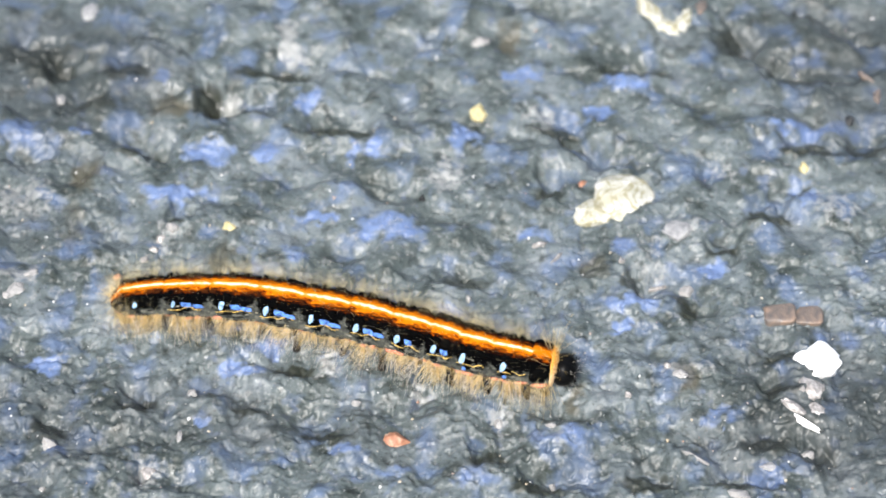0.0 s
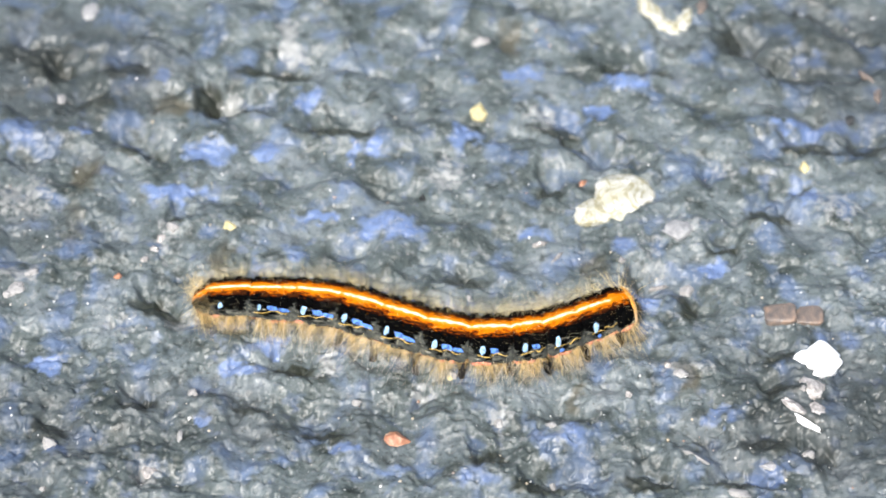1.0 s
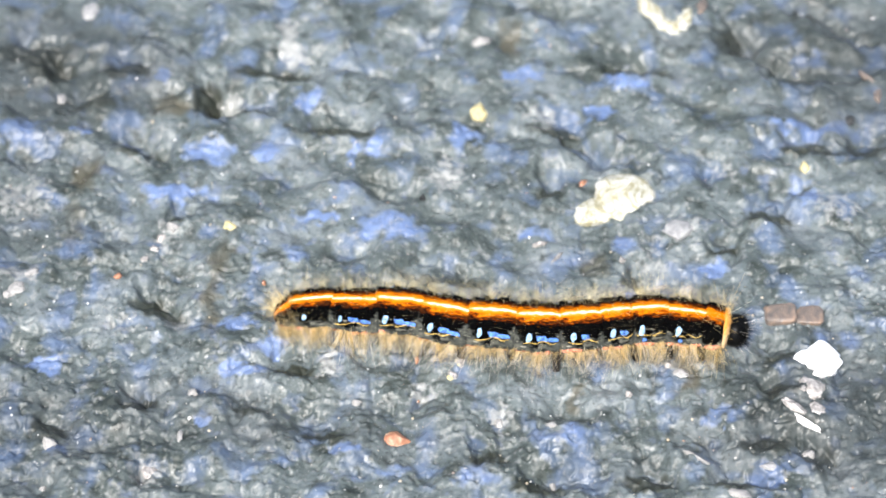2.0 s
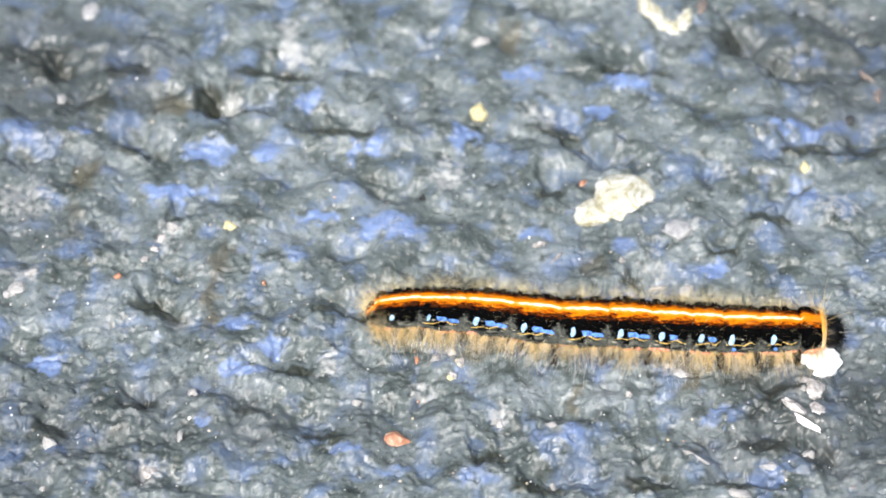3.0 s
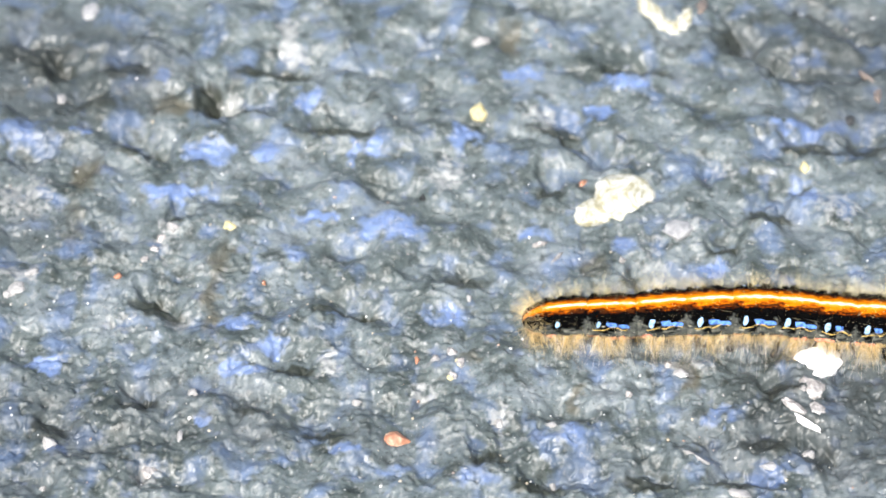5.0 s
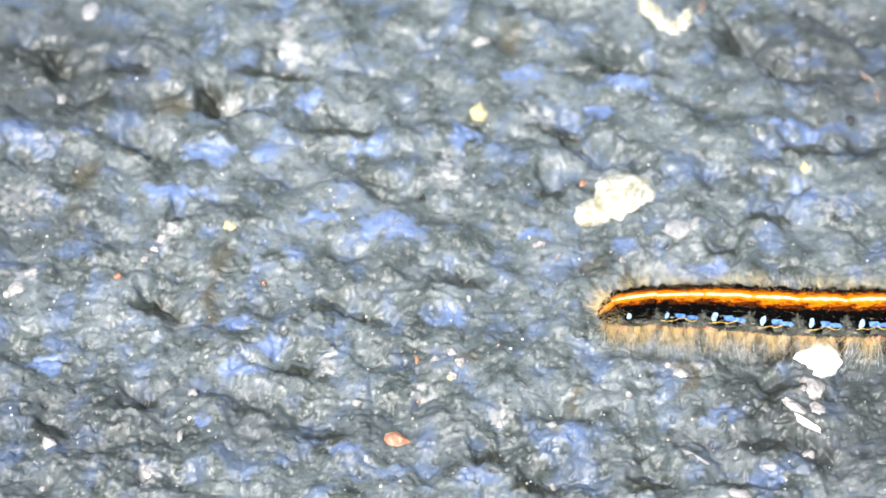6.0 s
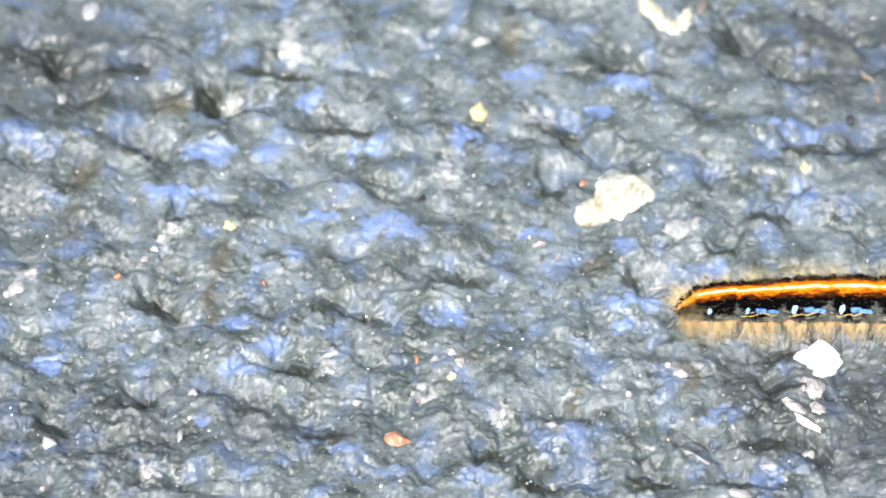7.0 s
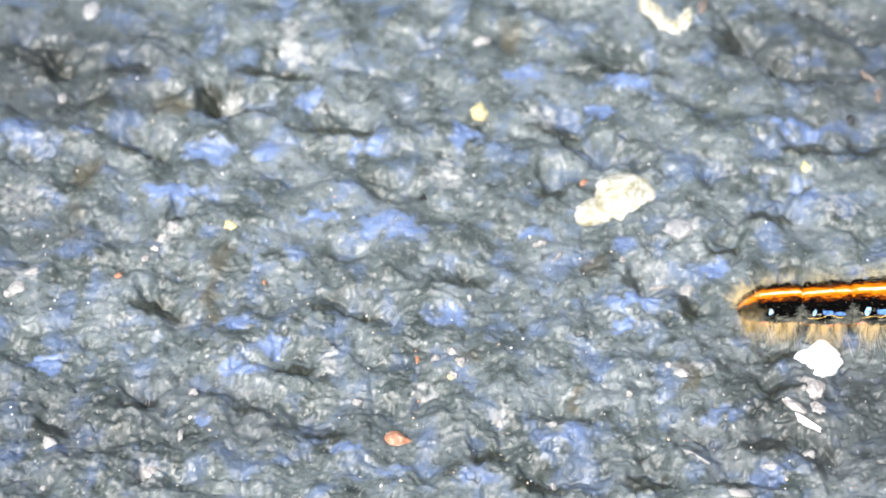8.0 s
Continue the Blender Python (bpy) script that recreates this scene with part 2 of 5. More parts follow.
CREVICES_FAR_SIDE = [
    (3.0, 16.4, 2.6, -48, 0.5), (13.2, 17.3, 3.1, -32, 0.9), (15.3, 14.1, 4.1, -32, 0.7), (22.4, 26.1, 4.1, 10, 1), (15.3, 34.7, 3.0, -7, 0.8),
    (9.9, 34.9, 2.5, -26, 0.4), (34.1, 31.3, 4.7, -61, 0.9), (37.2, 27.3, 4.0, -51, 0.8), (43.2, 34.9, 2.1, -40, 0.8), (48.2, 31.1, 3.4, -34, 0.7),
    (41.7, 14.3, 2.9, -20, 1), (48.5, 14.3, 2.2, -13, 1), (40.0, 25.1, 3.3, -27, 0.6), (36.7, 4.5, 2.8, -13, 0.9), (37.8, 6.3, 1.6, -38, 0.8),
    (31.0, -0.3, 1.6, -25, 0.9), (28.9, 9.8, 1.4, -69, 0.6), (20.4, 11.6, 3.9, 6, 0.7), (12.3, 7.7, 1.3, 0, 0.8), (17.0, -2.3, 2.2, 50, 0.5),
]
CREVICES_MIDDLE = [
    (21.0, -4.6, 2.3, -69, 0.9), (23.8, -5.8, 2.9, 12, 0.7), (26.8, -7.7, 2.4, -58, 0.8), (2.3, -4.4, 3.1, -6, 0.7), (-10.9, -1.5, 2.6, -24, 0.5),
    (-2.8, -3.8, 1.9, 0, 0.5), (-11.4, -8.5, 4.4, -12, 0.8), (-7.7, -10.4, 1.9, -24, 0.7), (-31.9, -8.1, 3.7, -32, 1), (-37.6, 0.9, 3.4, -24, 0.7),
    (-46.7, -15.2, 1.8, 0, 0.6), (-32.8, -20.9, 2.4, -9, 1), (-20.7, -21.4, 1.9, 35, 0.7), (-17.7, -22.5, 3.8, -34, 0.6), (-16.1, -16.3, 2.4, -6, 0.8),
    (-41.6, -24.1, 1.9, -17, 1), (-35.9, -27.5, 2.7, 6, 0.6), (-33.2, -29.5, 1.7, -60, 0.7), (-23.8, -19.6, 3.6, -4, 0.6), (-28.5, -31.1, 3.6, -11, 0.6),
]
CREVICES_NEAR = [
    (-8.7, -22.1, 3.6, -9, 0.5), (-12.2, -24.6, 2.1, 0, 0.7), (-0.8, -21.8, 1.8, -6, 0.6), (5.0, -25.3, 3.1, -72, 0.6), (4.5, -27.8, 1.2, 12, 0.9),
    (13.0, -22.9, 3.0, -18, 0.7), (9.8, -30.9, 2.4, -23, 0.9), (13.9, -31.1, 2.9, -12, 0.8), (15.8, -18.9, 2.3, -51, 0.5), (36.1, -15.0, 2.1, -10, 0.9),
    (36.4, -19.2, 2.0, 28, 1), (27.0, -27.0, 3.6, -38, 0.7), (21.6, -30.4, 2.3, -9, 1), (31.0, -30.7, 2.6, -24, 0.9), (39.4, -28.2, 3.1, -58, 0.8),
    (34.3, -26.0, 2.2, 23, 0.7), (21.5, -14.8, 2.2, -24, 0.6), (20.6, -20.0, 1.2, -24, 0.5), (-43.8, -31.6, 2.4, -6, 0.6), (-20.7, -9.2, 2.6, -29, 0.4),
]
# Rounded swellings, painted blue sky reflections and pale places: x, y, half-widths in millimetres, and a height or
# weight.
LUMPS = [
    (20.8, -8.1, 3.7, 2.3, 0.5), (26.3, -15.2, 3.4, 1.8, 0.6), (-27.7, 16.0, 3.9, 2.5, 0.4), (-23.2, 32.2, 4.0, 3.6, 0.5),
    (-6.0, 2.5, 4.4, 2.4, 0.35), (33.6, -19.6, 3.0, 1.8, 0.4), (-40.2, 2.5, 3.8, 2.8, 0.35), (-22.3, -13.7, 3.1, 2.2, 0.3),
    (6.2, 11.4, 5.8, 3.3, -0.4), (12.9, -24.6, 3.0, 1.8, 0.35), (39.6, 16.4, 4.6, 2.1, 0.35),
]
SKY_BLUE_FACES = [
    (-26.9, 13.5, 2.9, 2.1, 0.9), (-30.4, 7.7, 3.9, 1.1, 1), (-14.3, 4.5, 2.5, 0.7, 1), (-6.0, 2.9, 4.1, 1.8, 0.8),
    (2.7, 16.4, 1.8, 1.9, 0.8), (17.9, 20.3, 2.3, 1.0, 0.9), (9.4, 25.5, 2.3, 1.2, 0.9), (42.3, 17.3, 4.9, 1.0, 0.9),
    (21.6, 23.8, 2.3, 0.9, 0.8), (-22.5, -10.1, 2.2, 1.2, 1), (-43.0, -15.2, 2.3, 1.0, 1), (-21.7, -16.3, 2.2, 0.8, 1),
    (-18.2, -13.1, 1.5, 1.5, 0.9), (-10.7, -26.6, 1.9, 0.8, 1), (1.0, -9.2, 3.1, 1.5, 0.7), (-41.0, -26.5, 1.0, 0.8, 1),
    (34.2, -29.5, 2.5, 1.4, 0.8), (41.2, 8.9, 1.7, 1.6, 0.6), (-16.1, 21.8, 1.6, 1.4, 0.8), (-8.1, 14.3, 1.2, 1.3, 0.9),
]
SKY_BLUE_SPOTS = [
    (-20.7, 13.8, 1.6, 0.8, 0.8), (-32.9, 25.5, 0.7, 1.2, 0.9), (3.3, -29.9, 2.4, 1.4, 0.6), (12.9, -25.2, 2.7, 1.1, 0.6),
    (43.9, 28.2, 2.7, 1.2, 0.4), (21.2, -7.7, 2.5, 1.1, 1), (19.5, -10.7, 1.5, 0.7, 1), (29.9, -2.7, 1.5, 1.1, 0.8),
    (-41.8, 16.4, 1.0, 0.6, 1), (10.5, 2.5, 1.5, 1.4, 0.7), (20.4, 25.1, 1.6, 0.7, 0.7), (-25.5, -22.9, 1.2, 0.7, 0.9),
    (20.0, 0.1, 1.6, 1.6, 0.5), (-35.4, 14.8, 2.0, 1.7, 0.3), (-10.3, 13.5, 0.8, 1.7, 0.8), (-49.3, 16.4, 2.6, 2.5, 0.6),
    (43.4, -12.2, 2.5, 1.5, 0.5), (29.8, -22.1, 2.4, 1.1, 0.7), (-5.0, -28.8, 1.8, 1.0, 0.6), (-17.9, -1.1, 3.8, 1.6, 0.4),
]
PALE_PLACES = [
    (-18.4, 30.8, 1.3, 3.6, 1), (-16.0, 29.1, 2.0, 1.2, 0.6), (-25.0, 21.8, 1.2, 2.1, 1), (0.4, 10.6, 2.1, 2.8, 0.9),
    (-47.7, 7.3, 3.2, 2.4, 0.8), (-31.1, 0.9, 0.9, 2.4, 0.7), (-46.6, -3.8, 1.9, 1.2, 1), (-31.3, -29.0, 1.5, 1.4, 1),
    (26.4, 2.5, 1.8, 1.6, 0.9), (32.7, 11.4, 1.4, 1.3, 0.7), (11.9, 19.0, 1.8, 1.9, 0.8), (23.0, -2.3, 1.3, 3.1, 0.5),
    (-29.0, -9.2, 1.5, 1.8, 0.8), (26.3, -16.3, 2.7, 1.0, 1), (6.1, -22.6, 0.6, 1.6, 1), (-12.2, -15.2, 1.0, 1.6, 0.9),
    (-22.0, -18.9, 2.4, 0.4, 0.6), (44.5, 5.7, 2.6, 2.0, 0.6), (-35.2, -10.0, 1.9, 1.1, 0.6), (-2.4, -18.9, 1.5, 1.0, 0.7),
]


# broad darker areas, a vignette painted on the ground: x, y, half width, half depth in millimetres, strength
VIGNETTE_AREAS = [
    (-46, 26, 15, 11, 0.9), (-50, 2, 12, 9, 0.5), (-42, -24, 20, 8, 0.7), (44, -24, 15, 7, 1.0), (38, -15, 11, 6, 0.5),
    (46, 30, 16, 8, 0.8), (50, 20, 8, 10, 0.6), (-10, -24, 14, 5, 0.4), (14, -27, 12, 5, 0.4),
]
# pale brown dust in streaks: x, y, half width, half depth in millimetres, strength
DUST = [
    (-25.7, -6.9, 0.9, 4.6, 0.9), (-24.4, -1.0, 0.9, 3.0, 0.7), (-31.9, 21.0, 2.2, 2.0, 0.9), (-40.9, 10.6, 1.6, 3.2, 1.0), (8.2, 31.3, 1.3, 3.0, 0.9),
    (26.2, -17.1, 1.3, 2.6, 0.9), (14.3, -19.6, 0.7, 1.9, 0.9), (17.0, -2.6, 1.4, 1.8, 0.7), (2.8, -14.9, 1.4, 1.0, 0.8), (-41.5, 3.4, 1.1, 3.4, 0.6),
]
# dark olive dirt along the crevices, with their shade painted in: the same five numbers
DIRT_SHADE = [
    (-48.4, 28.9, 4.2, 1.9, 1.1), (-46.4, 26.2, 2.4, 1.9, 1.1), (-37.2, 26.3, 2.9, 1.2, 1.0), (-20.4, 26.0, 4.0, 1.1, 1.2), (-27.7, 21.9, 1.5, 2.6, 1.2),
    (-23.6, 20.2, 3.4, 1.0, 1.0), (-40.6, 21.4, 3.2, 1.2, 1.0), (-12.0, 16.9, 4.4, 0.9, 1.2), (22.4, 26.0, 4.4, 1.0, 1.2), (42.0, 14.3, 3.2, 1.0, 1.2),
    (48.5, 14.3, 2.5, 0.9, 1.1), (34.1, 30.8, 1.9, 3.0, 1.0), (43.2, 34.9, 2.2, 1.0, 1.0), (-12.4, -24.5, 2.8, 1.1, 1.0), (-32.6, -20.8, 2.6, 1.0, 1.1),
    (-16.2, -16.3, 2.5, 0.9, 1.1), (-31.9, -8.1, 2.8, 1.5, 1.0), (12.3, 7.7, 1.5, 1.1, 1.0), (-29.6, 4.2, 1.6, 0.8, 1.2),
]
DIRT_SHADE_NEAR = [
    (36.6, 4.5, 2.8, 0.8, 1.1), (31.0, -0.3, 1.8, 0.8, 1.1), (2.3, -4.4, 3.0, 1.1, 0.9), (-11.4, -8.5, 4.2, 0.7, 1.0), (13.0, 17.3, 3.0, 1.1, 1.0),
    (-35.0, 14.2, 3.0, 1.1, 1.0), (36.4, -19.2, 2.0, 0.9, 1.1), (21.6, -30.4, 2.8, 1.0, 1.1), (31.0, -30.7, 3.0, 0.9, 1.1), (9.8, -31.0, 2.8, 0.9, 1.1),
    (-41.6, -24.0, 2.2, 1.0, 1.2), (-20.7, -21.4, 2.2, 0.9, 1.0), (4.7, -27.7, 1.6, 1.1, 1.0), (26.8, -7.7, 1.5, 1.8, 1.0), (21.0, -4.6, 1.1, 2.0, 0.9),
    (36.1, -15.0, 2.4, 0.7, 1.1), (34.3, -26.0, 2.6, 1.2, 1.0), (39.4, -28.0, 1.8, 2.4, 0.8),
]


def blobs(x, y, rows):
    """The sum of soft-edged, ragged ovals."""
    total = np.zeros_like(x)
    dx = x * 1e3 + 0.9 * waves(x, y, 0.0022, 31) + 0.4 * waves(x, y, 0.0008, 32)
    dy = y * 1e3 + 0.9 * waves(x, y, 0.0022, 33) + 0.4 * waves(x, y, 0.0008, 34)
    for cx, cy, rx, ry, weight in rows:
        near = (np.abs(dx - cx) < 3 * rx) & (np.abs(dy - cy) < 3 * ry)
        d = ((dx[near] - cx) / rx) ** 2 + ((dy[near] - cy) / ry) ** 2
        total[near] += weight * np.exp(-d * d * 0.7)
    return total


def crevices(x, y, rows):
    """Short ragged grooves, steep on the near side and shallow behind, in millimetres."""
    total = np.zeros_like(x)
    dx = x * 1e3 + 0.9 * waves(x, y, 0.0030, 51) + 0.45 * waves(x, y, 0.0011, 52)
    dy = y * 1e3 + 0.9 * waves(x, y, 0.0030, 53) + 0.45 * waves(x, y, 0.0011, 54)
    for cx, cy, half, turn, depth in rows:
        near = np.hypot(dx - cx, dy - cy) < 2.2 * half + 4
        px, py = dx[near] - cx, dy[near] - cy
        c, d = math.cos(radians(turn)), math.sin(radians(turn))
        u, v = (px * c + py * d) / half, py * c - px * d
        v = v - 1.15 - 0.5 * (1 - u * u)
        deep = 0.6 + 0.4 * depth
        wall = np.where(v < 0, np.clip(1 + v / (2.7 * deep), 0, 1), np.exp(-v / 1.5))
        lip = np.exp(-((v / deep + 3.1) / 1.4) ** 2)
        total[near] += depth * np.exp(-np.minimum(u ** 4, 50)) * (0.45 * lip - 2.0 * wall)
    return total


def stones(x, y, size, seed, squash=1.0):
    """Rounded stones under the tar: distance to the nearest middle and how much farther the next one is, in stone sizes."""
    u, v = x / size + seed * 3.1, y * squash / size + seed * 7.9
    i, j = np.floor(u).astype(int), np.floor(v).astype(int)
    first = np.full(u.shape, 9.0)
    second = np.full(u.shape, 9.0)
    for a in (-1, 0, 1):
        for b in (-1, 0, 1):
            turn = LATTICE[(i + a + 37 * seed) % 256, (j + b) % 256]
            far = LATTICE[(i + a) % 256, (j + b + 91 * seed) % 256] / (2 * np.pi)
            d = np.hypot(i + a + 0.5 + 0.48 * far * np.cos(turn) - u, j + b + 0.5 + 0.48 * far * np.sin(turn) - v)
            second = np.minimum(second, np.maximum(first, d))
            first = np.minimum(first, d)
    return first, second - first


def ground_height(x, y):
    """The relief of the asphalt in metres: rounded stones under a rough tar film, with crevices and pits."""
    x, y = np.asarray(x, float), np.asarray(y, float)
    wx = x + 0.0015 * waves(x, y, 0.0062, 1) + 0.0006 * waves(x, y, 0.0017, 11)
    wy = y + 0.0015 * waves(x, y, 0.0062, 2) + 0.0006 * waves(x, y, 0.0017, 12)
    h = 0.60 * waves(wx, wy, 0.012, 3) + 0.95 * waves(wx, wy * 1.15, 0.0052, 4)
    # stones of two sizes, drowned in tar here and there
    for size, tall, seed, squash, steep in ((0.0064, 1.35, 5, 1.1, 1.1), (0.0032, 0.60, 8, 1.2, 1.7)):
        middle, border = stones(wx, wy, size, seed, squash)
        bare = np.clip(0.55 + 1.5 * waves(x, y, size * 2.1, seed + 20), 0.08, 1)
        h += tall * bare * (np.sqrt(np.clip(steep - middle * middle, 0.0, 2)) - 0.75 - 0.14 * np.exp(-border / 0.17))
    # the film itself: coarser and more broken on the near side
    rough = 0.54 + 0.42 * np.clip(waves(x, y, 0.016, 7) * 1.2 - y / 0.028, -1, 1)
    h += rough * (0.16 * waves(x * 0.85, y * 1.2, 0.00170, 6) + 0.13 * waves(x * 0.85, y, 0.00080, 8) + 0.07 * waves(x, y, 0.00045, 10))
    h -= rough * 1.3 * np.clip(waves(x, y * 1.2, 0.0011, 41) - 0.36, 0, 1)
    h += rough * 0.55 * np.clip(waves(x, y, 0.0007, 43) - 0.42, 0, 1)
    h += crevices(x, y, CREVICES_FAR + CREVICES_FAR_SIDE + CREVICES_MIDDLE + CREVICES_NEAR)
    h += blobs(x, y, LUMPS)
    fade = np.clip(1.6 - np.hypot(x, y) / 0.4, 0, 1)
    return h * 1e-3 * fade


def build_ground():
    """One sheet, finest where the animal walks, that widens to the horizon."""
    def axis(low, high, step):
        middle = np.arange(low, high, step)
        out = np.cumsum(step * 1.28 ** np.arange(1, 62))
        return np.concatenate([low - out[::-1], middle, middle[-1] + out])

    xs, ys = axis(-0.0565, 0.0565, 0.00015), axis(-0.0345, 0.0400, 0.00015)
    x, y = np.meshgrid(xs, ys)
    x, y = x.ravel(), y.ravel()
    z = ground_height(x, y)
    wide, deep = len(xs), len(ys)
    mesh = bpy.data.meshes.new("ground")
    mesh.vertices.add(len(x))
    mesh.vertices.foreach_set("co", np.stack([x, y, z], 1).astype(np.float32).ravel())
    corner = (np.arange(deep - 1)[:, None] * wide + np.arange(wide - 1)[None, :]).ravel()
    loops = np.stack([corner, corner + 1, corner + wide + 1, corner + wide], 1).astype(np.int32).ravel()
    count = len(corner)
    mesh.loops.add(count * 4)
    mesh.loops.foreach_set("vertex_index", loops)
    mesh.polygons.add(count)
    mesh.polygons.foreach_set("loop_start", np.arange(0, count * 4, 4, dtype=np.int32))
    mesh.polygons.foreach_set("use_smooth", np.ones(count, dtype=bool))
    mesh.update(calc_edges=True)
    for name, rows in (("sky_blue", SKY_BLUE_FACES + SKY_BLUE_SPOTS), ("quartz", PALE_PLACES), ("dust", DUST), ("dirt_shade", DIRT_SHADE + DIRT_SHADE_NEAR), ("vignette", VIGNETTE_AREAS)):
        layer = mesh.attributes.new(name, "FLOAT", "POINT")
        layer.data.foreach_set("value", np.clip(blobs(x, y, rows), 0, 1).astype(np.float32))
    mesh.materials.append(ASPHALT)
    return tagged(new("ground", mesh), "wrinkled blue-grey sealed asphalt with pale patches", "asphalt", kind="structure")


ground = build_ground()


# ---- pebbles set in the asphalt ----
def pebble_shape(width, depth, height, seed, rough=0.25, facets=3, block=1.0):
    """An uneven stone: a ball pressed flat, cut by a few planes and roughened."""
    rng = random.Random(seed)
    bm = bmesh.new()
    bmesh.ops.create_icosphere(bm, subdivisions=4, radius=1.0)
    cuts = []
    for _ in range(facets):
        way = Vector((rng.uniform(-1, 1), rng.uniform(-1, 1), rng.uniform(-0.2, 1))).normalized()
        cuts.append((way, rng.uniform(0.62, 0.88)))
    shift = Vector((rng.uniform(0, 50), rng.uniform(0, 50), rng.uniform(0, 50)))
    for v in bm.verts:
        p = v.co.copy()
        if block < 1:
            p = Vector([math.copysign(abs(c) ** block, c) for c in p])
            p *= 0.95
        p *= 1 + rough * noise.noise(p * 1.3 + shift) + rough * 0.7 * abs(noise.noise(p * 2.2 - shift)) + rough * 0.5 * noise.noise(p * 3.1 + shift) + rough * 0.2 * noise.noise(p * 8 + shift)
        for way, far in cuts:
            over = p.dot(way) - far
            if over > 0:
                p -= way * over * 0.85
        v.co = Vector((p.x * width / 2, p.y * depth / 2, p.z * height))
    return bm


def pebble(name, material, label, x, y, width, depth, height, turn=0, seed=0, sink=0.45, rough=0.42, facets=5, block=1.0, category="pebble", group="pebbles in the asphalt"):
    """A stone on the ground at x, y in millimetres, partly sunk into the tar."""
    ob = part(name, pebble_shape(width * 1e-3, depth * 1e-3, height * 1e-3, seed, rough, facets, block), material)
    ring = [(0, 0), (0.3, 0), (-0.3, 0), (0, 0.3), (0, -0.3)]
    z = float(np.mean([ground_height([(x + a * width) * 1e-3], [(y + b * depth) * 1e-3])[0] for a, b in ring]))
    ob.matrix_world = pose(x * 1e-3, y * 1e-3, z + height * 1e-3 * (0.5 - sink), 0, 0, turn)
    return tagged(ob, label, category, group)


WHITE_STONE = stone_material("white_limestone", [(0.80, 0.79, 0.76), (0.90, 0.90, 0.88)], 0.6, 500)
CRYSTAL = stone_material("cream_quartz", [(0.30, 0.285, 0.20), (0.45, 0.44, 0.37), (0.55, 0.545, 0.51)], 0.45, 520, veins=(0.25, 0.225, 0.12))
PALE_STONE = stone_material("pale_limestone", [(0.20, 0.195, 0.19), (0.36, 0.35, 0.335)], 0.6, 600)
YELLOW_STONE = stone_material("yellow_feldspar", [(0.40, 0.33, 0.15), (0.62, 0.55, 0.31)], 0.4, 800)
DARK_STONE = stone_material("black_basalt", [(0.008, 0.008, 0.008), (0.02, 0.022, 0.024)], 0.5, 900)
ORANGE_STONE = stone_material("orange_sandstone", [(0.22, 0.09, 0.05), (0.38, 0.18, 0.105), (0.54, 0.40, 0.30)], 0.5, 700)
PINK_STONE = stone_material("pink_brown_chert", [(0.09, 0.08, 0.075), (0.15, 0.12, 0.10), (0.26, 0.18, 0.13)], 0.35, 600)
GREY_STONE = stone_material("grey_granite", [(0.18, 0.18, 0.19), (0.36, 0.36, 0.35)], 0.5, 800)
CLEAR_STONE = stone_material("glassy_quartz", [(0.12, 0.115, 0.105), (0.30, 0.28, 0.265), (0.56, 0.53, 0.50)], 0.2, 600, 0.8)

pebble("stone_chip", WHITE_STONE, "bright white jagged limestone chip on asphalt", 40.3, -15.7, 5.0, 4.4, 1.5, 30, 9, 0.30, 0.26, 4, 0.9)
pebble("stone_chip", CLEAR_STONE, "crumbled pale glassy quartz piece beside limestone chip", 39.46, -19.39, 2.67, 2.77, 0.6, 20, 4, 0.5, 0.4)
pebble("stone_chip", CLEAR_STONE, "small glassy quartz splinter in asphalt", 37.36, -21.87, 3.02, 1.01, 0.5, -30, 5, 0.45, 0.4)
pebble("stone_chip", CLEAR_STONE, "small glassy quartz splinter in asphalt", 39.69, -21.72, 1.81, 1.73, 0.5, 0, 6, 0.5, 0.4)
pebble("stone_chip", WHITE_STONE, "slender white limestone splinter in asphalt", 38.29, -23.43, 3.12, 0.93, 0.5, -33, 7, 0.42, 0.6)
pebble("quartz_pebble", CRYSTAL, "large smooth cream quartz pebble sunk in asphalt", 20.6, 7.1, 6.7, 6.2, 1.2, 0, 37, 0.42, 0.22, 2)
pebble("quartz_pebble", CRYSTAL, "small cream quartz piece against larger pebble", 17.4, 5.3, 5.6, 3.6, 0.9, 28, 41, 0.45, 0.2)
pebble("chert_pebble", PINK_STONE, "pinkish brown chert pebble half sunk in tar", 36.86, -9.34, 3.59, 2.59, 0.55, 2, 13, 0.5, 0.10, 1, 0.3)
pebble("chert_pebble", PINK_STONE, "dull brown chert pebble half sunk in tar", 40.00, -9.04, 3.35, 2.44, 0.5, -3, 14, 0.5, 0.10, 1, 0.3)
pebble("sandstone_pebble", ORANGE_STONE, "small orange sandstone pebble in asphalt", -4.85, -24.96, 2.75, 1.98, 0.8, -10, 15, 0.4, 0.3)
pebble("feldspar_pebble", YELLOW_STONE, "small pale yellow feldspar pebble in asphalt", 3.99, 19.45, 2.11, 2.25, 0.6, 10, 16, 0.4)
pebble("feldspar_pebble", YELLOW_STONE, "tiny pale yellow feldspar pebble in asphalt", -23.92, 2.91, 1.27, 1.2, 0.45, 0, 17, 0.4)
pebble("feldspar_pebble", YELLOW_STONE, "tiny pale yellow feldspar pebble in asphalt", 41.30, 11.53, 0.91, 1.5, 0.4, 0, 18, 0.4)
pebble("limestone_pebble", PALE_STONE, "small white limestone pebble in asphalt", -30.31, 2.60, 1.4, 1.44, 0.5, 0, 19, 0.4)
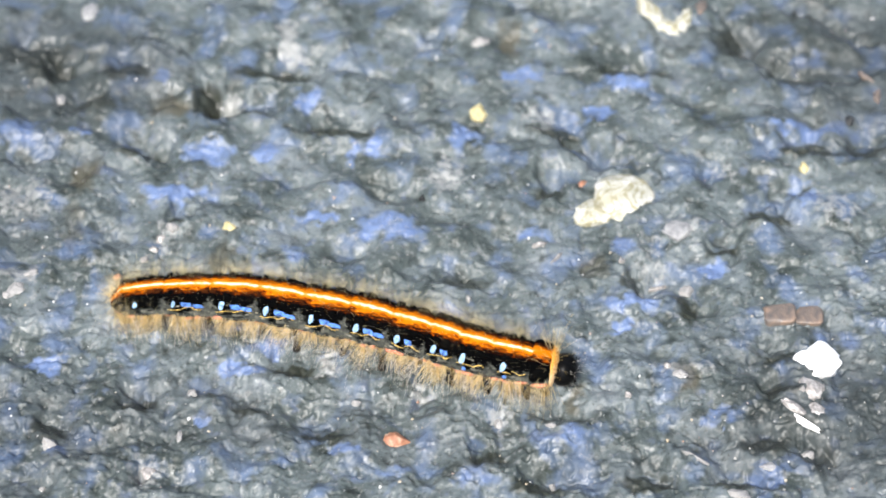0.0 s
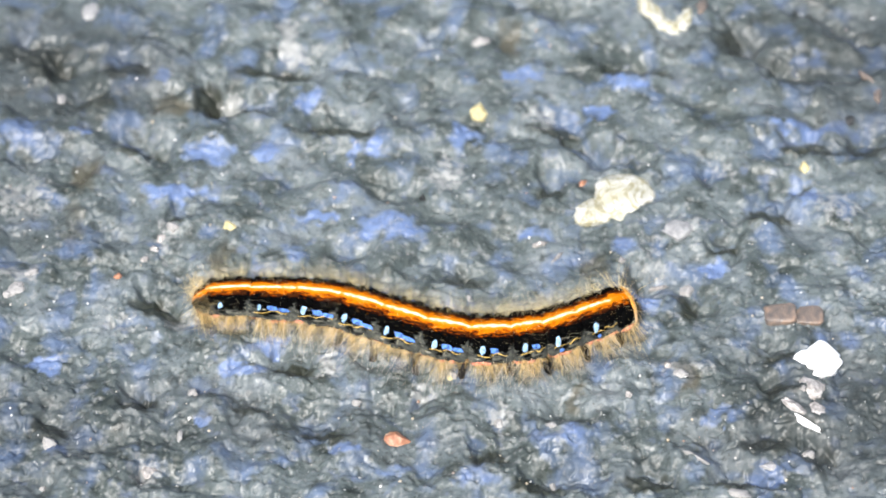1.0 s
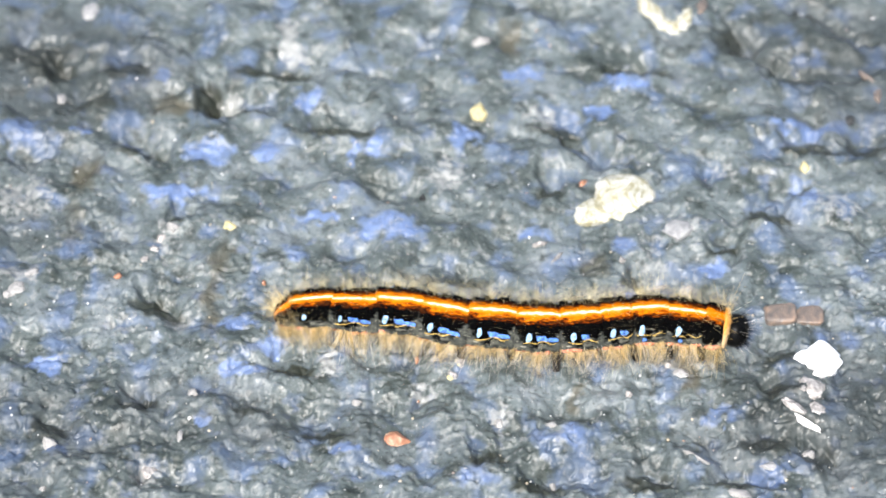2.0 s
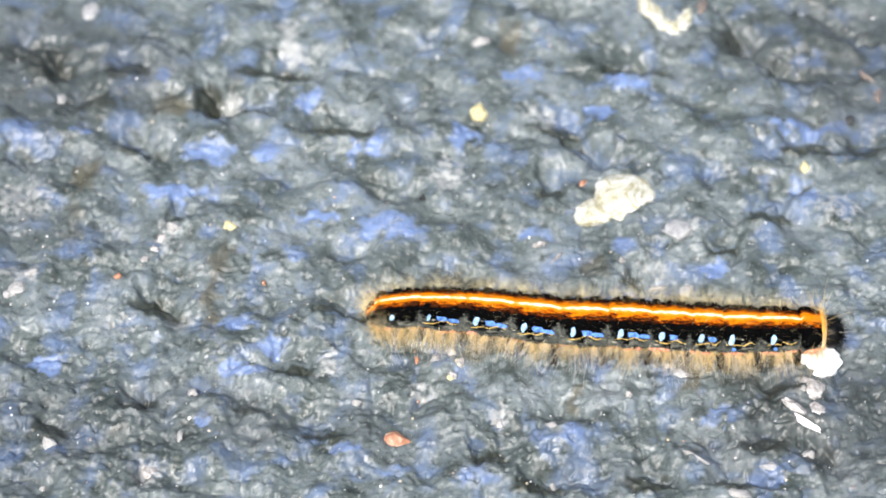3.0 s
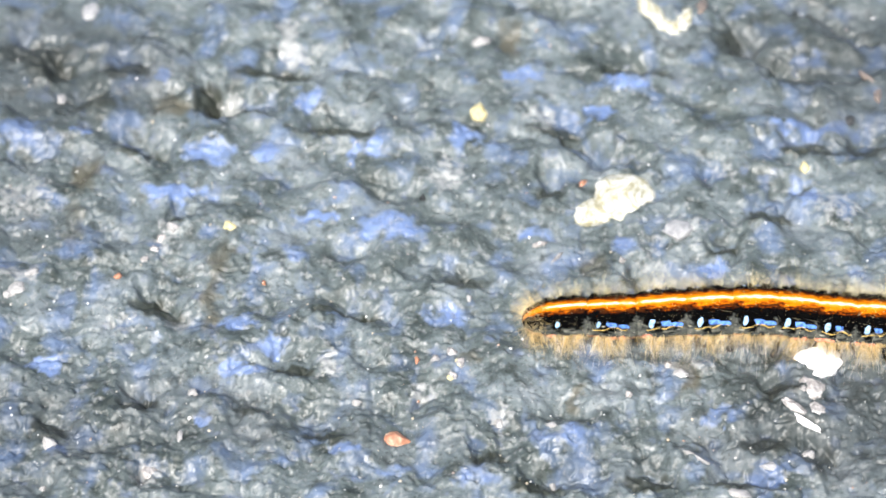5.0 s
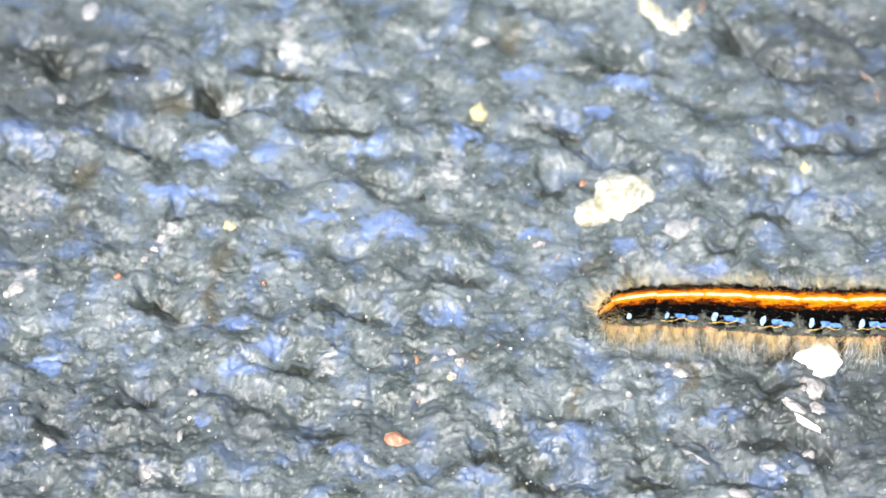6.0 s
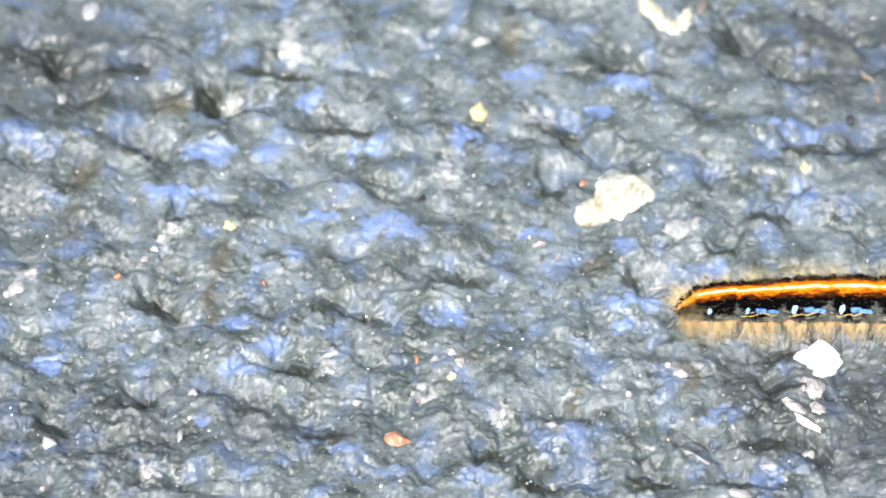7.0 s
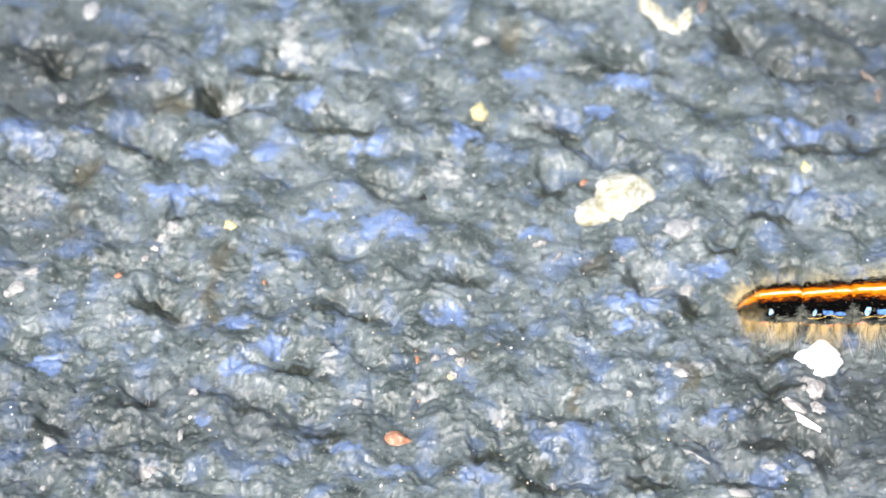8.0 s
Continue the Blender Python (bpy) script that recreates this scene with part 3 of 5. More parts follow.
pebble("limestone_pebble", PALE_STONE, "small white limestone pebble in asphalt", 27.06, -4.89, 1.25, 1.54, 0.5, -40, 20, 0.45, 0.5)
pebble("limestone_pebble", PALE_STONE, "small white limestone pebble in asphalt", -26.83, -19.47, 0.97, 1.02, 0.45, 20, 21, 0.35)
pebble("limestone_pebble", PALE_STONE, "tiny white limestone pebble in asphalt", -9.23, -20.56, 0.97, 0.65, 0.4, 0, 22, 0.35)
pebble("limestone_pebble", PALE_STONE, "small white limestone pebble by a tar hollow", -41.49, -25.94, 1.79, 1.42, 0.6, -15, 23, 0.4)
pebble("limestone_pebble", PALE_STONE, "tiny white limestone pebble in asphalt", -41.87, -30.79, 0.65, 0.62, 0.4, 0, 24, 0.35)
pebble("limestone_pebble", PALE_STONE, "flat white limestone sliver in asphalt", 30.80, -32.33, 2.35, 1.1, 0.5, -15, 25, 0.4)
pebble("limestone_pebble", PALE_STONE, "small white limestone pebble in asphalt", 38.54, -26.74, 1.19, 1.4, 0.5, -40, 26, 0.4)
pebble("limestone_pebble", GREY_STONE, "small pale grey granite pebble in asphalt", 34.24, -28.56, 2.13, 0.98, 0.4, 0, 27, 0.5)
pebble("limestone_pebble", PALE_STONE, "small white limestone pebble in asphalt", 4.44, 30.74, 2.15, 1.26, 0.5, 10, 28, 0.4)
pebble("limestone_pebble", PALE_STONE, "tiny white limestone pebble in asphalt", 2.86, -7.04, 0.68, 0.77, 0.4, 0, 29, 0.35)
pebble("limestone_pebble", PALE_STONE, "tiny white limestone pebble in asphalt", -44.70, 22.15, 1.06, 1.56, 0.4, 0, 30, 0.4)
pebble("quartz_vein", CRYSTAL, "jagged cream quartz splinter in asphalt", 24.91, 35.53, 1.77, 5.13, 0.6, 28, 31, 0.5, 0.5)
pebble("quartz_vein", CRYSTAL, "jagged cream quartz splinter in asphalt", 27.02, 33.15, 3.92, 2, 0.6, -22, 32, 0.5, 0.5)
pebble("quartz_vein", CRYSTAL, "jagged cream quartz splinter in asphalt", 28.91, 33.77, 1.63, 4.19, 0.6, -22, 48, 0.5, 0.5)
pebble("basalt_grain", DARK_STONE, "tiny black basalt grain in asphalt", -2.31, 7.39, 0.83, 0.9, 0.4, 0, 49, 0.4)
pebble("basalt_grain", DARK_STONE, "tiny black basalt grain in asphalt", 47.28, 18.75, 1.12, 1.45, 0.4, 0, 50, 0.4)
pebble("quartz_vein", PINK_STONE, "brown and cream chert splinter in asphalt", 30.94, 35.61, 1.23, 2.21, 0.5, -30, 33, 0.5, 0.4)
pebble("limestone_pebble", GREY_STONE, "pale grey granite pebble in asphalt", -42.40, 35.59, 2.04, 2.75, 0.6, -30, 34, 0.5)
pebble("sandstone_pebble", ORANGE_STONE, "tiny orange sandstone grain in asphalt", 15.95, 9.29, 0.9, 0.66, 0.35, 30, 35, 0.35)
pebble("sandstone_pebble", ORANGE_STONE, "tiny rust brown sandstone grain in asphalt", -35.95, -4.17, 0.88, 0.93, 0.4, 0, 36, 0.4)
pebble("quartz_pebble", CLEAR_STONE, "small glassy quartz pebble in asphalt", 0.98, -14.24, 1.1, 1.04, 0.45, 0, 37, 0.4)
pebble("quartz_pebble", CLEAR_STONE, "small glassy quartz pebble in asphalt", 1.89, -15.77, 0.98, 1.33, 0.45, 0, 38, 0.4)
pebble("quartz_pebble", CLEAR_STONE, "small glassy quartz pebble in asphalt", 0.97, -17.40, 0.97, 0.88, 0.45, 0, 39, 0.4)
pebble("quartz_pebble", CLEAR_STONE, "small glassy quartz pebble in asphalt", -0.86, -15.10, 0.86, 0.89, 0.45, 0, 40, 0.4)
pebble("quartz_pebble", CLEAR_STONE, "small glassy quartz pebble in asphalt", 24.28, -16.15, 0.85, 0.88, 0.45, 0, 41, 0.4)
pebble("quartz_pebble", CLEAR_STONE, "small glassy quartz pebble in asphalt", 19.84, -1.77, 0.76, 0.79, 0.4, 0, 42, 0.4)
pebble("quartz_pebble", CLEAR_STONE, "small glassy quartz pebble in asphalt", 19.82, -19.80, 0.85, 0.87, 0.4, 0, 43, 0.4)
pebble("quartz_pebble", CLEAR_STONE, "small glassy quartz sliver in asphalt", 38.30, -19.80, 0.61, 0.58, 0.3, 0, 44, 0.4)
pebble("limestone_pebble", PALE_STONE, "tiny white limestone pebble in asphalt", 11.40, -23.99, 1.44, 0.57, 0.35, -10, 45, 0.4)
pebble("limestone_pebble", PALE_STONE, "tiny white limestone pebble in asphalt", 11.53, -29.62, 0.71, 0.97, 0.35, 20, 46, 0.4)
pebble("limestone_pebble", PALE_STONE, "tiny pale limestone pebble in asphalt", -27.87, -24.82, 0.6, 1.7, 0.4, 0, 47, 0.45)
pebble("quartz_pebble", CLEAR_STONE, "small glassy quartz bead in a tar vein", -31.57, 1.56, 1.2, 1, 0.4, 30, 60, 0.45, 0.35)
pebble("quartz_pebble", CLEAR_STONE, "small glassy quartz bead in a tar vein", -32.31, -0.15, 1.1, 0.9, 0.4, 20, 61, 0.45, 0.35)
pebble("quartz_pebble", CLEAR_STONE, "tiny glassy quartz bead in a tar vein", -33.23, -1.80, 0.9, 0.7, 0.35, 0, 62, 0.45, 0.35)
pebble("limestone_pebble", PALE_STONE, "crumbled white limestone patch in asphalt", -47.06, -5.88, 2.2, 1.7, 0.4, 25, 63, 0.45, 0.35)
pebble("limestone_pebble", PALE_STONE, "crumbled white limestone patch in asphalt", -45.48, -3.92, 1.7, 0.9, 0.35, 20, 64, 0.45, 0.35)
pebble("limestone_pebble", PALE_STONE, "tiny crumbled white limestone bit in asphalt", -47.86, -6.64, 1.1, 1, 0.35, 0, 65, 0.45, 0.35)
pebble("chert_pebble", PINK_STONE, "thin pinkish chert sliver in asphalt", 49.96, 24.81, 3.6, 0.7, 0.4, -48, 66, 0.45, 0.35)
pebble("chert_pebble", PINK_STONE, "thin pinkish chert sliver in asphalt", 50.80, 22.27, 0.9, 2.4, 0.35, -8, 67, 0.45, 0.35)
pebble("limestone_pebble", PALE_STONE, "slender pale limestone sliver in a crease", 26.60, -27.36, 3.4, 0.5, 0.4, -36, 68, 0.45, 0.35)
pebble("limestone_pebble", GREY_STONE, "pale grey granite block sunk in tar", 26.21, 1.95, 3.2, 2.9, 0.45, 10, 69, 0.45, 0.35)
pebble("quartz_pebble", CLEAR_STONE, "thin curved quartz sliver in asphalt", 10.87, 0.56, 1.7, 0.6, 0.35, 15, 70, 0.45, 0.35)
# sliver added in place of a streak of glint on the tar
pebble("quartz_pebble", CLEAR_STONE, "thin pale sliver standing in for a glint", 12.66, -1.23, 1.8, 0.45, 0.35, 50, 71, 0.45, 0.35)
pebble("quartz_pebble", CLEAR_STONE, "thin quartz sliver in a tar fold", 23.97, -3.95, 2, 0.5, 0.35, 12, 72, 0.45, 0.35)
pebble("feldspar_pebble", YELLOW_STONE, "tiny pale yellow feldspar grain in asphalt", 1.64, -15.83, 0.6, 1, 0.35, 10, 73, 0.45, 0.35)
pebble("feldspar_pebble", YELLOW_STONE, "tiny pale yellow feldspar grain in asphalt", 0.79, -17.59, 0.8, 0.7, 0.35, 0, 74, 0.45, 0.35)
pebble("limestone_pebble", PALE_STONE, "tiny white limestone grain in asphalt", -0.85, -15.30, 1.2, 0.6, 0.35, 30, 75, 0.45, 0.35)
pebble("limestone_pebble", PALE_STONE, "small white limestone wedge in asphalt", 6.00, -22.99, 0.9, 1.5, 0.4, 15, 76, 0.45, 0.35)
pebble("limestone_pebble", PALE_STONE, "small white limestone crumb in asphalt", 25.53, -17.38, 1.6, 1, 0.4, -20, 77, 0.45, 0.35)
pebble("sandstone_pebble", ORANGE_STONE, "tiny orange sandstone grain in asphalt", -2.81, -15.10, 0.5, 1.1, 0.35, 0, 78, 0.45, 0.35)
pebble("sandstone_pebble", ORANGE_STONE, "tiny orange sandstone grain in asphalt", -19.81, -4.74, 0.5, 0.6, 0.3, 0, 79, 0.45, 0.35)
pebble("quartz_pebble", CLEAR_STONE, "small round glassy quartz bead in asphalt", -30.95, -28.70, 1.5, 1.8, 0.4, 0, 80, 0.45, 0.35)



def build_grit():
    """Several hundred sand grains lying in the wrinkles of the tar."""
    rng = np.random.RandomState(5)
    count = 2100
    x = rng.uniform(-0.055, 0.055, count)
    y = rng.uniform(-0.034, 0.039, count)
    keep = rng.rand(count) < np.clip(0.70 - y / 0.10, 0.35, 1)
    x, y = x[keep], y[keep]
    z = ground_height(x, y)
    size = 0.000026 + 0.00018 * rng.rand(len(x)) ** 7
    solid = bmesh.new()
    bmesh.ops.create_icosphere(solid, subdivisions=1, radius=1.0)
    solid.verts.ensure_lookup_table()
    ball = np.array([v.co[:] for v in solid.verts])
    faces = np.array([[v.index for v in f.verts] for f in solid.faces])
    solid.free()
    points, tris = [], []
    for k in range(len(x)):
        lumps = ball * (1 + 0.35 * rng.uniform(-1, 1, (len(ball), 1))) * size[k] * rng.uniform(0.7, 1.2, 3)
        points.append(lumps + [x[k], y[k], z[k] + 0.35 * size[k]])
        tris.append(faces + k * len(ball))
    mesh = bpy.data.meshes.new("sand_grains")
    mesh.from_pydata(np.concatenate(points).tolist(), [], np.concatenate(tris).tolist())
    mesh.materials.append(GRIT)
    return tagged(new("sand_grains", mesh), "tiny white, tan and grey sand grains in the tar", "sand", kind="stuff")


build_grit()


# ---- the caterpillar ----
caterpillar = tagged(new("caterpillar"), "hairy black caterpillar, orange back with white line, blue side spots", "caterpillar")
caterpillar.empty_display_size = 0.005


class Shape:
    """The surface of one body segment: x runs forward from its middle, turn is the angle from the back, in radians, to its right."""

    def __init__(self, length, back, front, seed, height=1.0):
        self.length, self.back, self.front, self.seed, self.height = length, back, front, seed, height

    def radius(self, x, turn):
        u = max(-0.62, min(0.62, x / self.length))
        r = self.back + (self.front - self.back) * (u + 0.5)
        r *= 1.018 - 0.070 * (2 * u) ** 4
        if abs(u) > 0.5:
            r *= 1 - 3.2 * (abs(u) - 0.5) ** 1.3
        side = abs(turn) - radians(100)
        r *= 1 + 0.055 * math.exp(-(side / 0.22) ** 2) * (0.5 + 0.5 * math.cos(u * 12.0))
        r *= 1 + 0.014 * noise.noise(Vector((u * 9 + self.seed, math.cos(turn) * 3, math.sin(turn) * 3)))
        r *= 1 + 0.016 * noise.noise(Vector((u * 24 + self.seed, math.cos(turn) * 8, math.sin(turn) * 8)))
        return r

    def at(self, x, turn, lift=0.0):
        r = self.radius(x, turn) + lift
        return Vector((x, -r * math.sin(turn), r * math.cos(turn) * (0.93 if abs(turn) > math.pi / 2 else 1.0)))

    def skin(self, rings=26, steps=56):
        bm = bmesh.new()
        rows = []
        for i in range(rings):
            x = self.length * (-0.62 + 1.24 * i / (rings - 1))
            rows.append([bm.verts.new(self.at(x, 2 * math.pi * k / steps - math.pi)) for k in range(steps)])
        for a, b in zip(rows, rows[1:]):
            for k in range(steps):
                bm.faces.new((a[k], b[k], b[(k + 1) % steps], a[(k + 1) % steps]))
        bm.faces.new(rows[0][::-1])
        bm.faces.new(rows[-1])
        bmesh.ops.recalc_face_normals(bm, faces=bm.faces)
        return bm

    def scale_patch(self, x, turn, half_x, half_turn, lift, lean=0.0, seed=0, square=1.0):
        """A slightly domed, uneven oval patch lying on the skin."""
        rng = random.Random(seed)
        bm = bmesh.new()
        wobble = [1 + rng.uniform(-0.18, 0.18) for _ in range(14)]
        middle = bm.verts.new(self.at(x, turn, lift))
        rings = []
        for rho in (0.55, 0.9, 1.0):
            ring = []
            for k in range(14):
                a = 2 * math.pi * k / 14
                px, pt = (math.copysign(abs(c) ** square, c) * rho * wobble[k] for c in (math.cos(a), math.sin(a)))
                ring.append(bm.verts.new(self.at(x + half_x * px + lean * half_x * pt, turn + half_turn * pt, lift * (1 - rho ** 4) - (0.00004 if rho == 1.0 else -0.000015))))
            rings.append(ring)
        for k in range(14):
            bm.faces.new((middle, rings[0][k], rings[0][(k + 1) % 14]))
            for a, b in zip(rings, rings[1:]):
                bm.faces.new((a[k], b[k], b[(k + 1) % 14], a[(k + 1) % 14]))
        bmesh.ops.recalc_face_normals(bm, faces=bm.faces)
        return bm

    def line(self, x0, x1, turn, wave, waves_count, width, seed=0):
        """A thin wavy raised line that runs along the side."""
        rng = random.Random(seed)
        bm = bmesh.new()
        last = None
        steps = 22
        phase = rng.uniform(0, 6.28)
        for i in range(steps + 1):
            s = i / steps
            x = x0 + (x1 - x0) * s
            t = turn + wave * math.sin(phase + waves_count * 2 * math.pi * s) + rng.uniform(-0.015, 0.015)
            w = width * (0.35 + 0.65 * math.sin(math.pi * s)) * rng.uniform(0.55, 1.25)
            row = [bm.verts.new(self.at(x, t - w, -0.00003)), bm.verts.new(self.at(x, t, 0.00004)), bm.verts.new(self.at(x, t + w, -0.00003))]
            if last:
                for k in range(2):
                    bm.faces.new((last[k], row[k], row[k + 1], last[k + 1]))
            last = row
        bmesh.ops.recalc_face_normals(bm, faces=bm.faces)
        return bm


def add_bristle(bm, root, way, length, thick, sag, rng):
    """One tapering hair of four short prisms that bends downward."""
    side = way.orthogonal().normalized()
    other = way.cross(side)
    last = None
    steps = 4
    curl = Vector((rng.uniform(-1, 1), rng.uniform(-1, 1), rng.uniform(-1, 1))) * 0.10
    for i in range(steps):
        s = i / steps
        p = root + way * length * s + (Vector((0, 0, -1)) * sag + curl) * length * s * s
        r = thick * (1 - 0.75 * s)
        row = [bm.verts.new(p + (side * math.cos(a) + other * math.sin(a)) * r) for a in (0, 2.094, 4.189)]
        if last:
            for k in range(3):
                bm.faces.new((last[k], last[(k + 1) % 3], row[(k + 1) % 3], row[k]))
        last = row
    tip = bm.verts.new(root + way * length + (Vector((0, 0, -1)) * sag + curl) * length)
    for k in range(3):
        bm.faces.new((last[k], last[(k + 1) % 3], tip))


def bristles(shape, seed, tufts, floor, fine=1.0):
    """Hairs in tufts. A tuft: middle x, middle turn, spread in x and in turn, number, shortest, longest, tilt downward, sag."""
    rng = random.Random(seed)
    bm = bmesh.new()
    for x, turn, wide, deep, number, short, long, tilt, sag in tufts:
        lean = rng.uniform(-0.5, 0.4)
        for _ in range(number):
            px = x + rng.gauss(0, wide)
            px = max(-0.6 * shape.length, min(0.6 * shape.length, px))
            pt = turn + rng.gauss(0, deep)
            root = shape.at(px, pt, -0.00005)
            aim = pt + (tilt if pt > 0 else -tilt)
            out = Vector((0, -math.sin(aim), math.cos(aim)))
            out += Vector((lean + rng.gauss(0, 0.25) + 0.20 * (px - x) / max(wide, 1e-6), rng.gauss(0, 0.16), rng.gauss(0, 0.16)))
            out.normalize()
            length = rng.uniform(short, long) * (1 if rng.random() > 0.08 else 1.35)
            bent = sag
            reach = root.z + length * out.z - sag * length
            if reach < floor:
                length *= max(0.35, (root.z - floor) / max(1e-6, root.z - reach))
            add_bristle(bm, root, out, length, fine * rng.uniform(0.000011, 0.000023), bent, rng)
    return bm


def proleg(shape, x, turn, drop, seed, wide=0.00062):
    """A stubby leg that widens into a flat gripping foot."""
    rng = random.Random(seed)
    bm = bmesh.new()
    top = shape.at(x, turn, -0.0001)
    foot = Vector((x + rng.uniform(-0.0002, 0.0002), top.y * 1.32, -drop))
    last = None
    for s, k in ((0, 1.25), (0.25, 1.1), (0.5, 0.85), (0.75, 0.8), (0.88, 1.0), (1.0, 0.95)):
        p = top.lerp(foot, s)
        row = [bm.verts.new(p + Vector((math.cos(a) * wide * k, math.sin(a) * wide * k * 0.8, 0))) for a in [2 * math.pi * j / 12 for j in range(12)]]
        if last:
            for j in range(12):
                bm.faces.new((last[j], row[j], row[(j + 1) % 12], last[(j + 1) % 12]))
        else:
            bm.faces.new(row)
        last = row
    bm.faces.new(last[::-1])
    bmesh.ops.recalc_face_normals(bm, faces=bm.faces)
    return bm


def true_leg(shape, x, turn, drop, seed):
    """A jointed, pointed black leg near the head."""
    bm = bmesh.new()
    top = shape.at(x, turn, 0.0)
    knee = Vector((x + 0.0002, top.y * 1.32, -drop * 0.45))
    claw = Vector((x + 0.0006, top.y * 1.16, -drop))
    last = None
    for p, r in ((top, 0.00050), (top.lerp(knee, 0.6), 0.00046), (knee, 0.00038), (knee.lerp(claw, 0.5), 0.00026), (claw, 0.00006)):
        row = [bm.verts.new(p + Vector((math.cos(a) * r, math.sin(a) * r, 0))) for a in [2 * math.pi * j / 10 for j in range(10)]]
        if last:
            for j in range(10):
                bm.faces.new((last[j], row[j], row[(j + 1) % 10], last[(j + 1) % 10]))
        else:
            bm.faces.new(row)
        last = row
    bm.faces.new(last[::-1])
    bmesh.ops.recalc_face_normals(bm, faces=bm.faces)
    return bm


TUFTS = (-0.34, -0.06, 0.25)


def body_segment(k, length, back, front, spot, centre, legs):
    """One ring of the body, from the tail forward; lengths in metres, spot is the place of the pale spot along it."""
    shape = Shape(length, back, front, k * 3.7)
    ob = part("body_segment", shape.skin(), SKIN, caterpillar)
    rear = k < 2
    rng = random.Random(100 + k)
    for flank in (1, -1):
        s = 200 * k + (0 if flank > 0 else 90)
        small = 0.8 if rear else (1.12 if k in (8, 9) else 1.0)
        part("pale_spot", shape.scale_patch(spot, flank * radians(57), 0.00031 * small, radians(12) * small, 0.00009, -0.25 * flank, s), PALE_BLUE, ob, "pale blue upright spot")
        if 1 <= k <= 7:
            gap = length * (0.30 if k != 7 else 0.34)
            dash = part("blue_dash", shape.scale_patch(spot + gap, flank * radians(58), 0.00062 * (1.0 if k < 6 else 0.7), radians(6.5), 0.00003, 0.2 * flank, s + 1, 0.5), BLUE, ob, "bright blue dash")
            if k < 6:
                part("blue_dash", shape.scale_patch(spot + gap + 0.00118, flank * radians(61), 0.00058, radians(5.5), 0.00003, 0.3 * flank, s + 2, 0.5), BLUE, ob, "bright blue dash")
        if k > 0:
            part("yellow_line", shape.line(spot - 0.0006, spot + 0.0009, flank * radians(72), radians(3.0), 0.5, radians(2.1), s + 3), YELLOW, ob, "thin yellow wavy line")
            part("yellow_line", shape.line(spot + 0.0009, spot + 0.62 * length, flank * radians(68), radians(4.0), 1.0, radians(2.2), s + 4), YELLOW, ob, "thin yellow wavy line")
        for x in TUFTS:
            if rng.random() < (0.45 if k < 6 else 0.8):
                place = (x + rng.uniform(-0.08, 0.08)) * length
                part("red_wart", shape.scale_patch(place, flank * radians(rng.uniform(97, 104)), rng.uniform(0.0003, 0.0007 if k < 6 else 0.0011), radians(rng.uniform(6, 10)), 0.00012, rng.uniform(-0.4, 0.4), s + int(50 + x * 20)), RED, ob, "red-orange wart")
        for x in (-0.38, -0.1, 0.2):
            place = (x + rng.uniform(-0.06, 0.06)) * length
            part("black_wart", shape.scale_patch(place, flank * radians(rng.uniform(31, 38)), rng.uniform(0.00035, 0.0007), radians(rng.uniform(5, 8)), rng.uniform(0.00018, 0.00042), rng.uniform(-0.4, 0.4), s + int(70 + x * 20)), PATCH, ob, "small black wart")
        if k >= 8:
            part("blue_dash", shape.scale_patch(spot + 0.0003, flank * radians(84), 0.00026, radians(6), 0.00008, 0.0, s + 7), BLUE, ob, "small blue spot")
        for kind, x in legs:
            if kind == "proleg":
                part("proleg", proleg(shape, x, flank * radians(113), centre + 0.0004, s + 8, 0.00046), LEG, ob, "stubby dark brown leg")
            else:
                part("leg", true_leg(shape, x, flank * radians(105), centre + 0.0003, s + 9), BLACK, ob, "pointed black leg")
    side, top, long = [], [], []
    floor = -centre - 0.0003
    for flank in (1, -1):
        full = 1.0 if flank > 0 else 0.9
        for x in TUFTS:
            x += rng.uniform(-0.09, 0.09)
            big = rng.uniform(0.35, 1.1)
            side.append((x * length, flank * radians(rng.uniform(100, 107)), rng.uniform(0.00008, 0.00018), radians(6), int(62 * full * big), 0.0008, 0.0016 + 0.0013 * big, radians(18), 0.10))
            long.append((x * length, flank * radians(106), 0.00034, radians(8), int(20 * full), 0.0018, 0.0048, radians(14), 0.18))
        side.append((0.0, flank * radians(100), 0.3 * length, radians(5), int(150 * full), 0.0004, 0.0013, radians(22), 0.08))
        side.append((0.0, flank * radians(103), 0.3 * length, radians(7), int(10 * full), 0.0008, 0.0026, radians(16), 0.10))
        long.append((0.0, flank * radians(112), 0.25 * length, radians(9), int(10 * full), 0.0014, 0.0034, radians(8), 0.12))
        top.append((0.0, flank * radians(40), 0.3 * length, radians(12), 14 if flank > 0 else 130, 0.0010, 0.0032, radians(-10), -0.03))
        for x in TUFTS:
            top.append((x * length, flank * radians(42), 0.00022, radians(6), 3 if flank > 0 else rng.randint(30, 110), 0.0008, 0.0024, radians(-6), -0.02))
        top.append((0.0, flank * radians(-12), 0.3 * length, radians(10), 9, 0.0008, 0.0020, 0.0, -0.02))
        top.append((0.0, flank * radians(72), 0.3 * length, radians(14), 4, 0.0012, 0.0030, radians(-8), 0.0))
    dark = []
    for flank in (1, -1):
        # black tufts added between the pale ones to darken the gaps
        for x in (-0.20, 0.10, 0.44):
            dark.append(((x + rng.uniform(-0.04, 0.04)) * length, flank * radians(107), 0.00010, radians(5), 15, 0.0007, 0.0018, radians(22), 0.12))
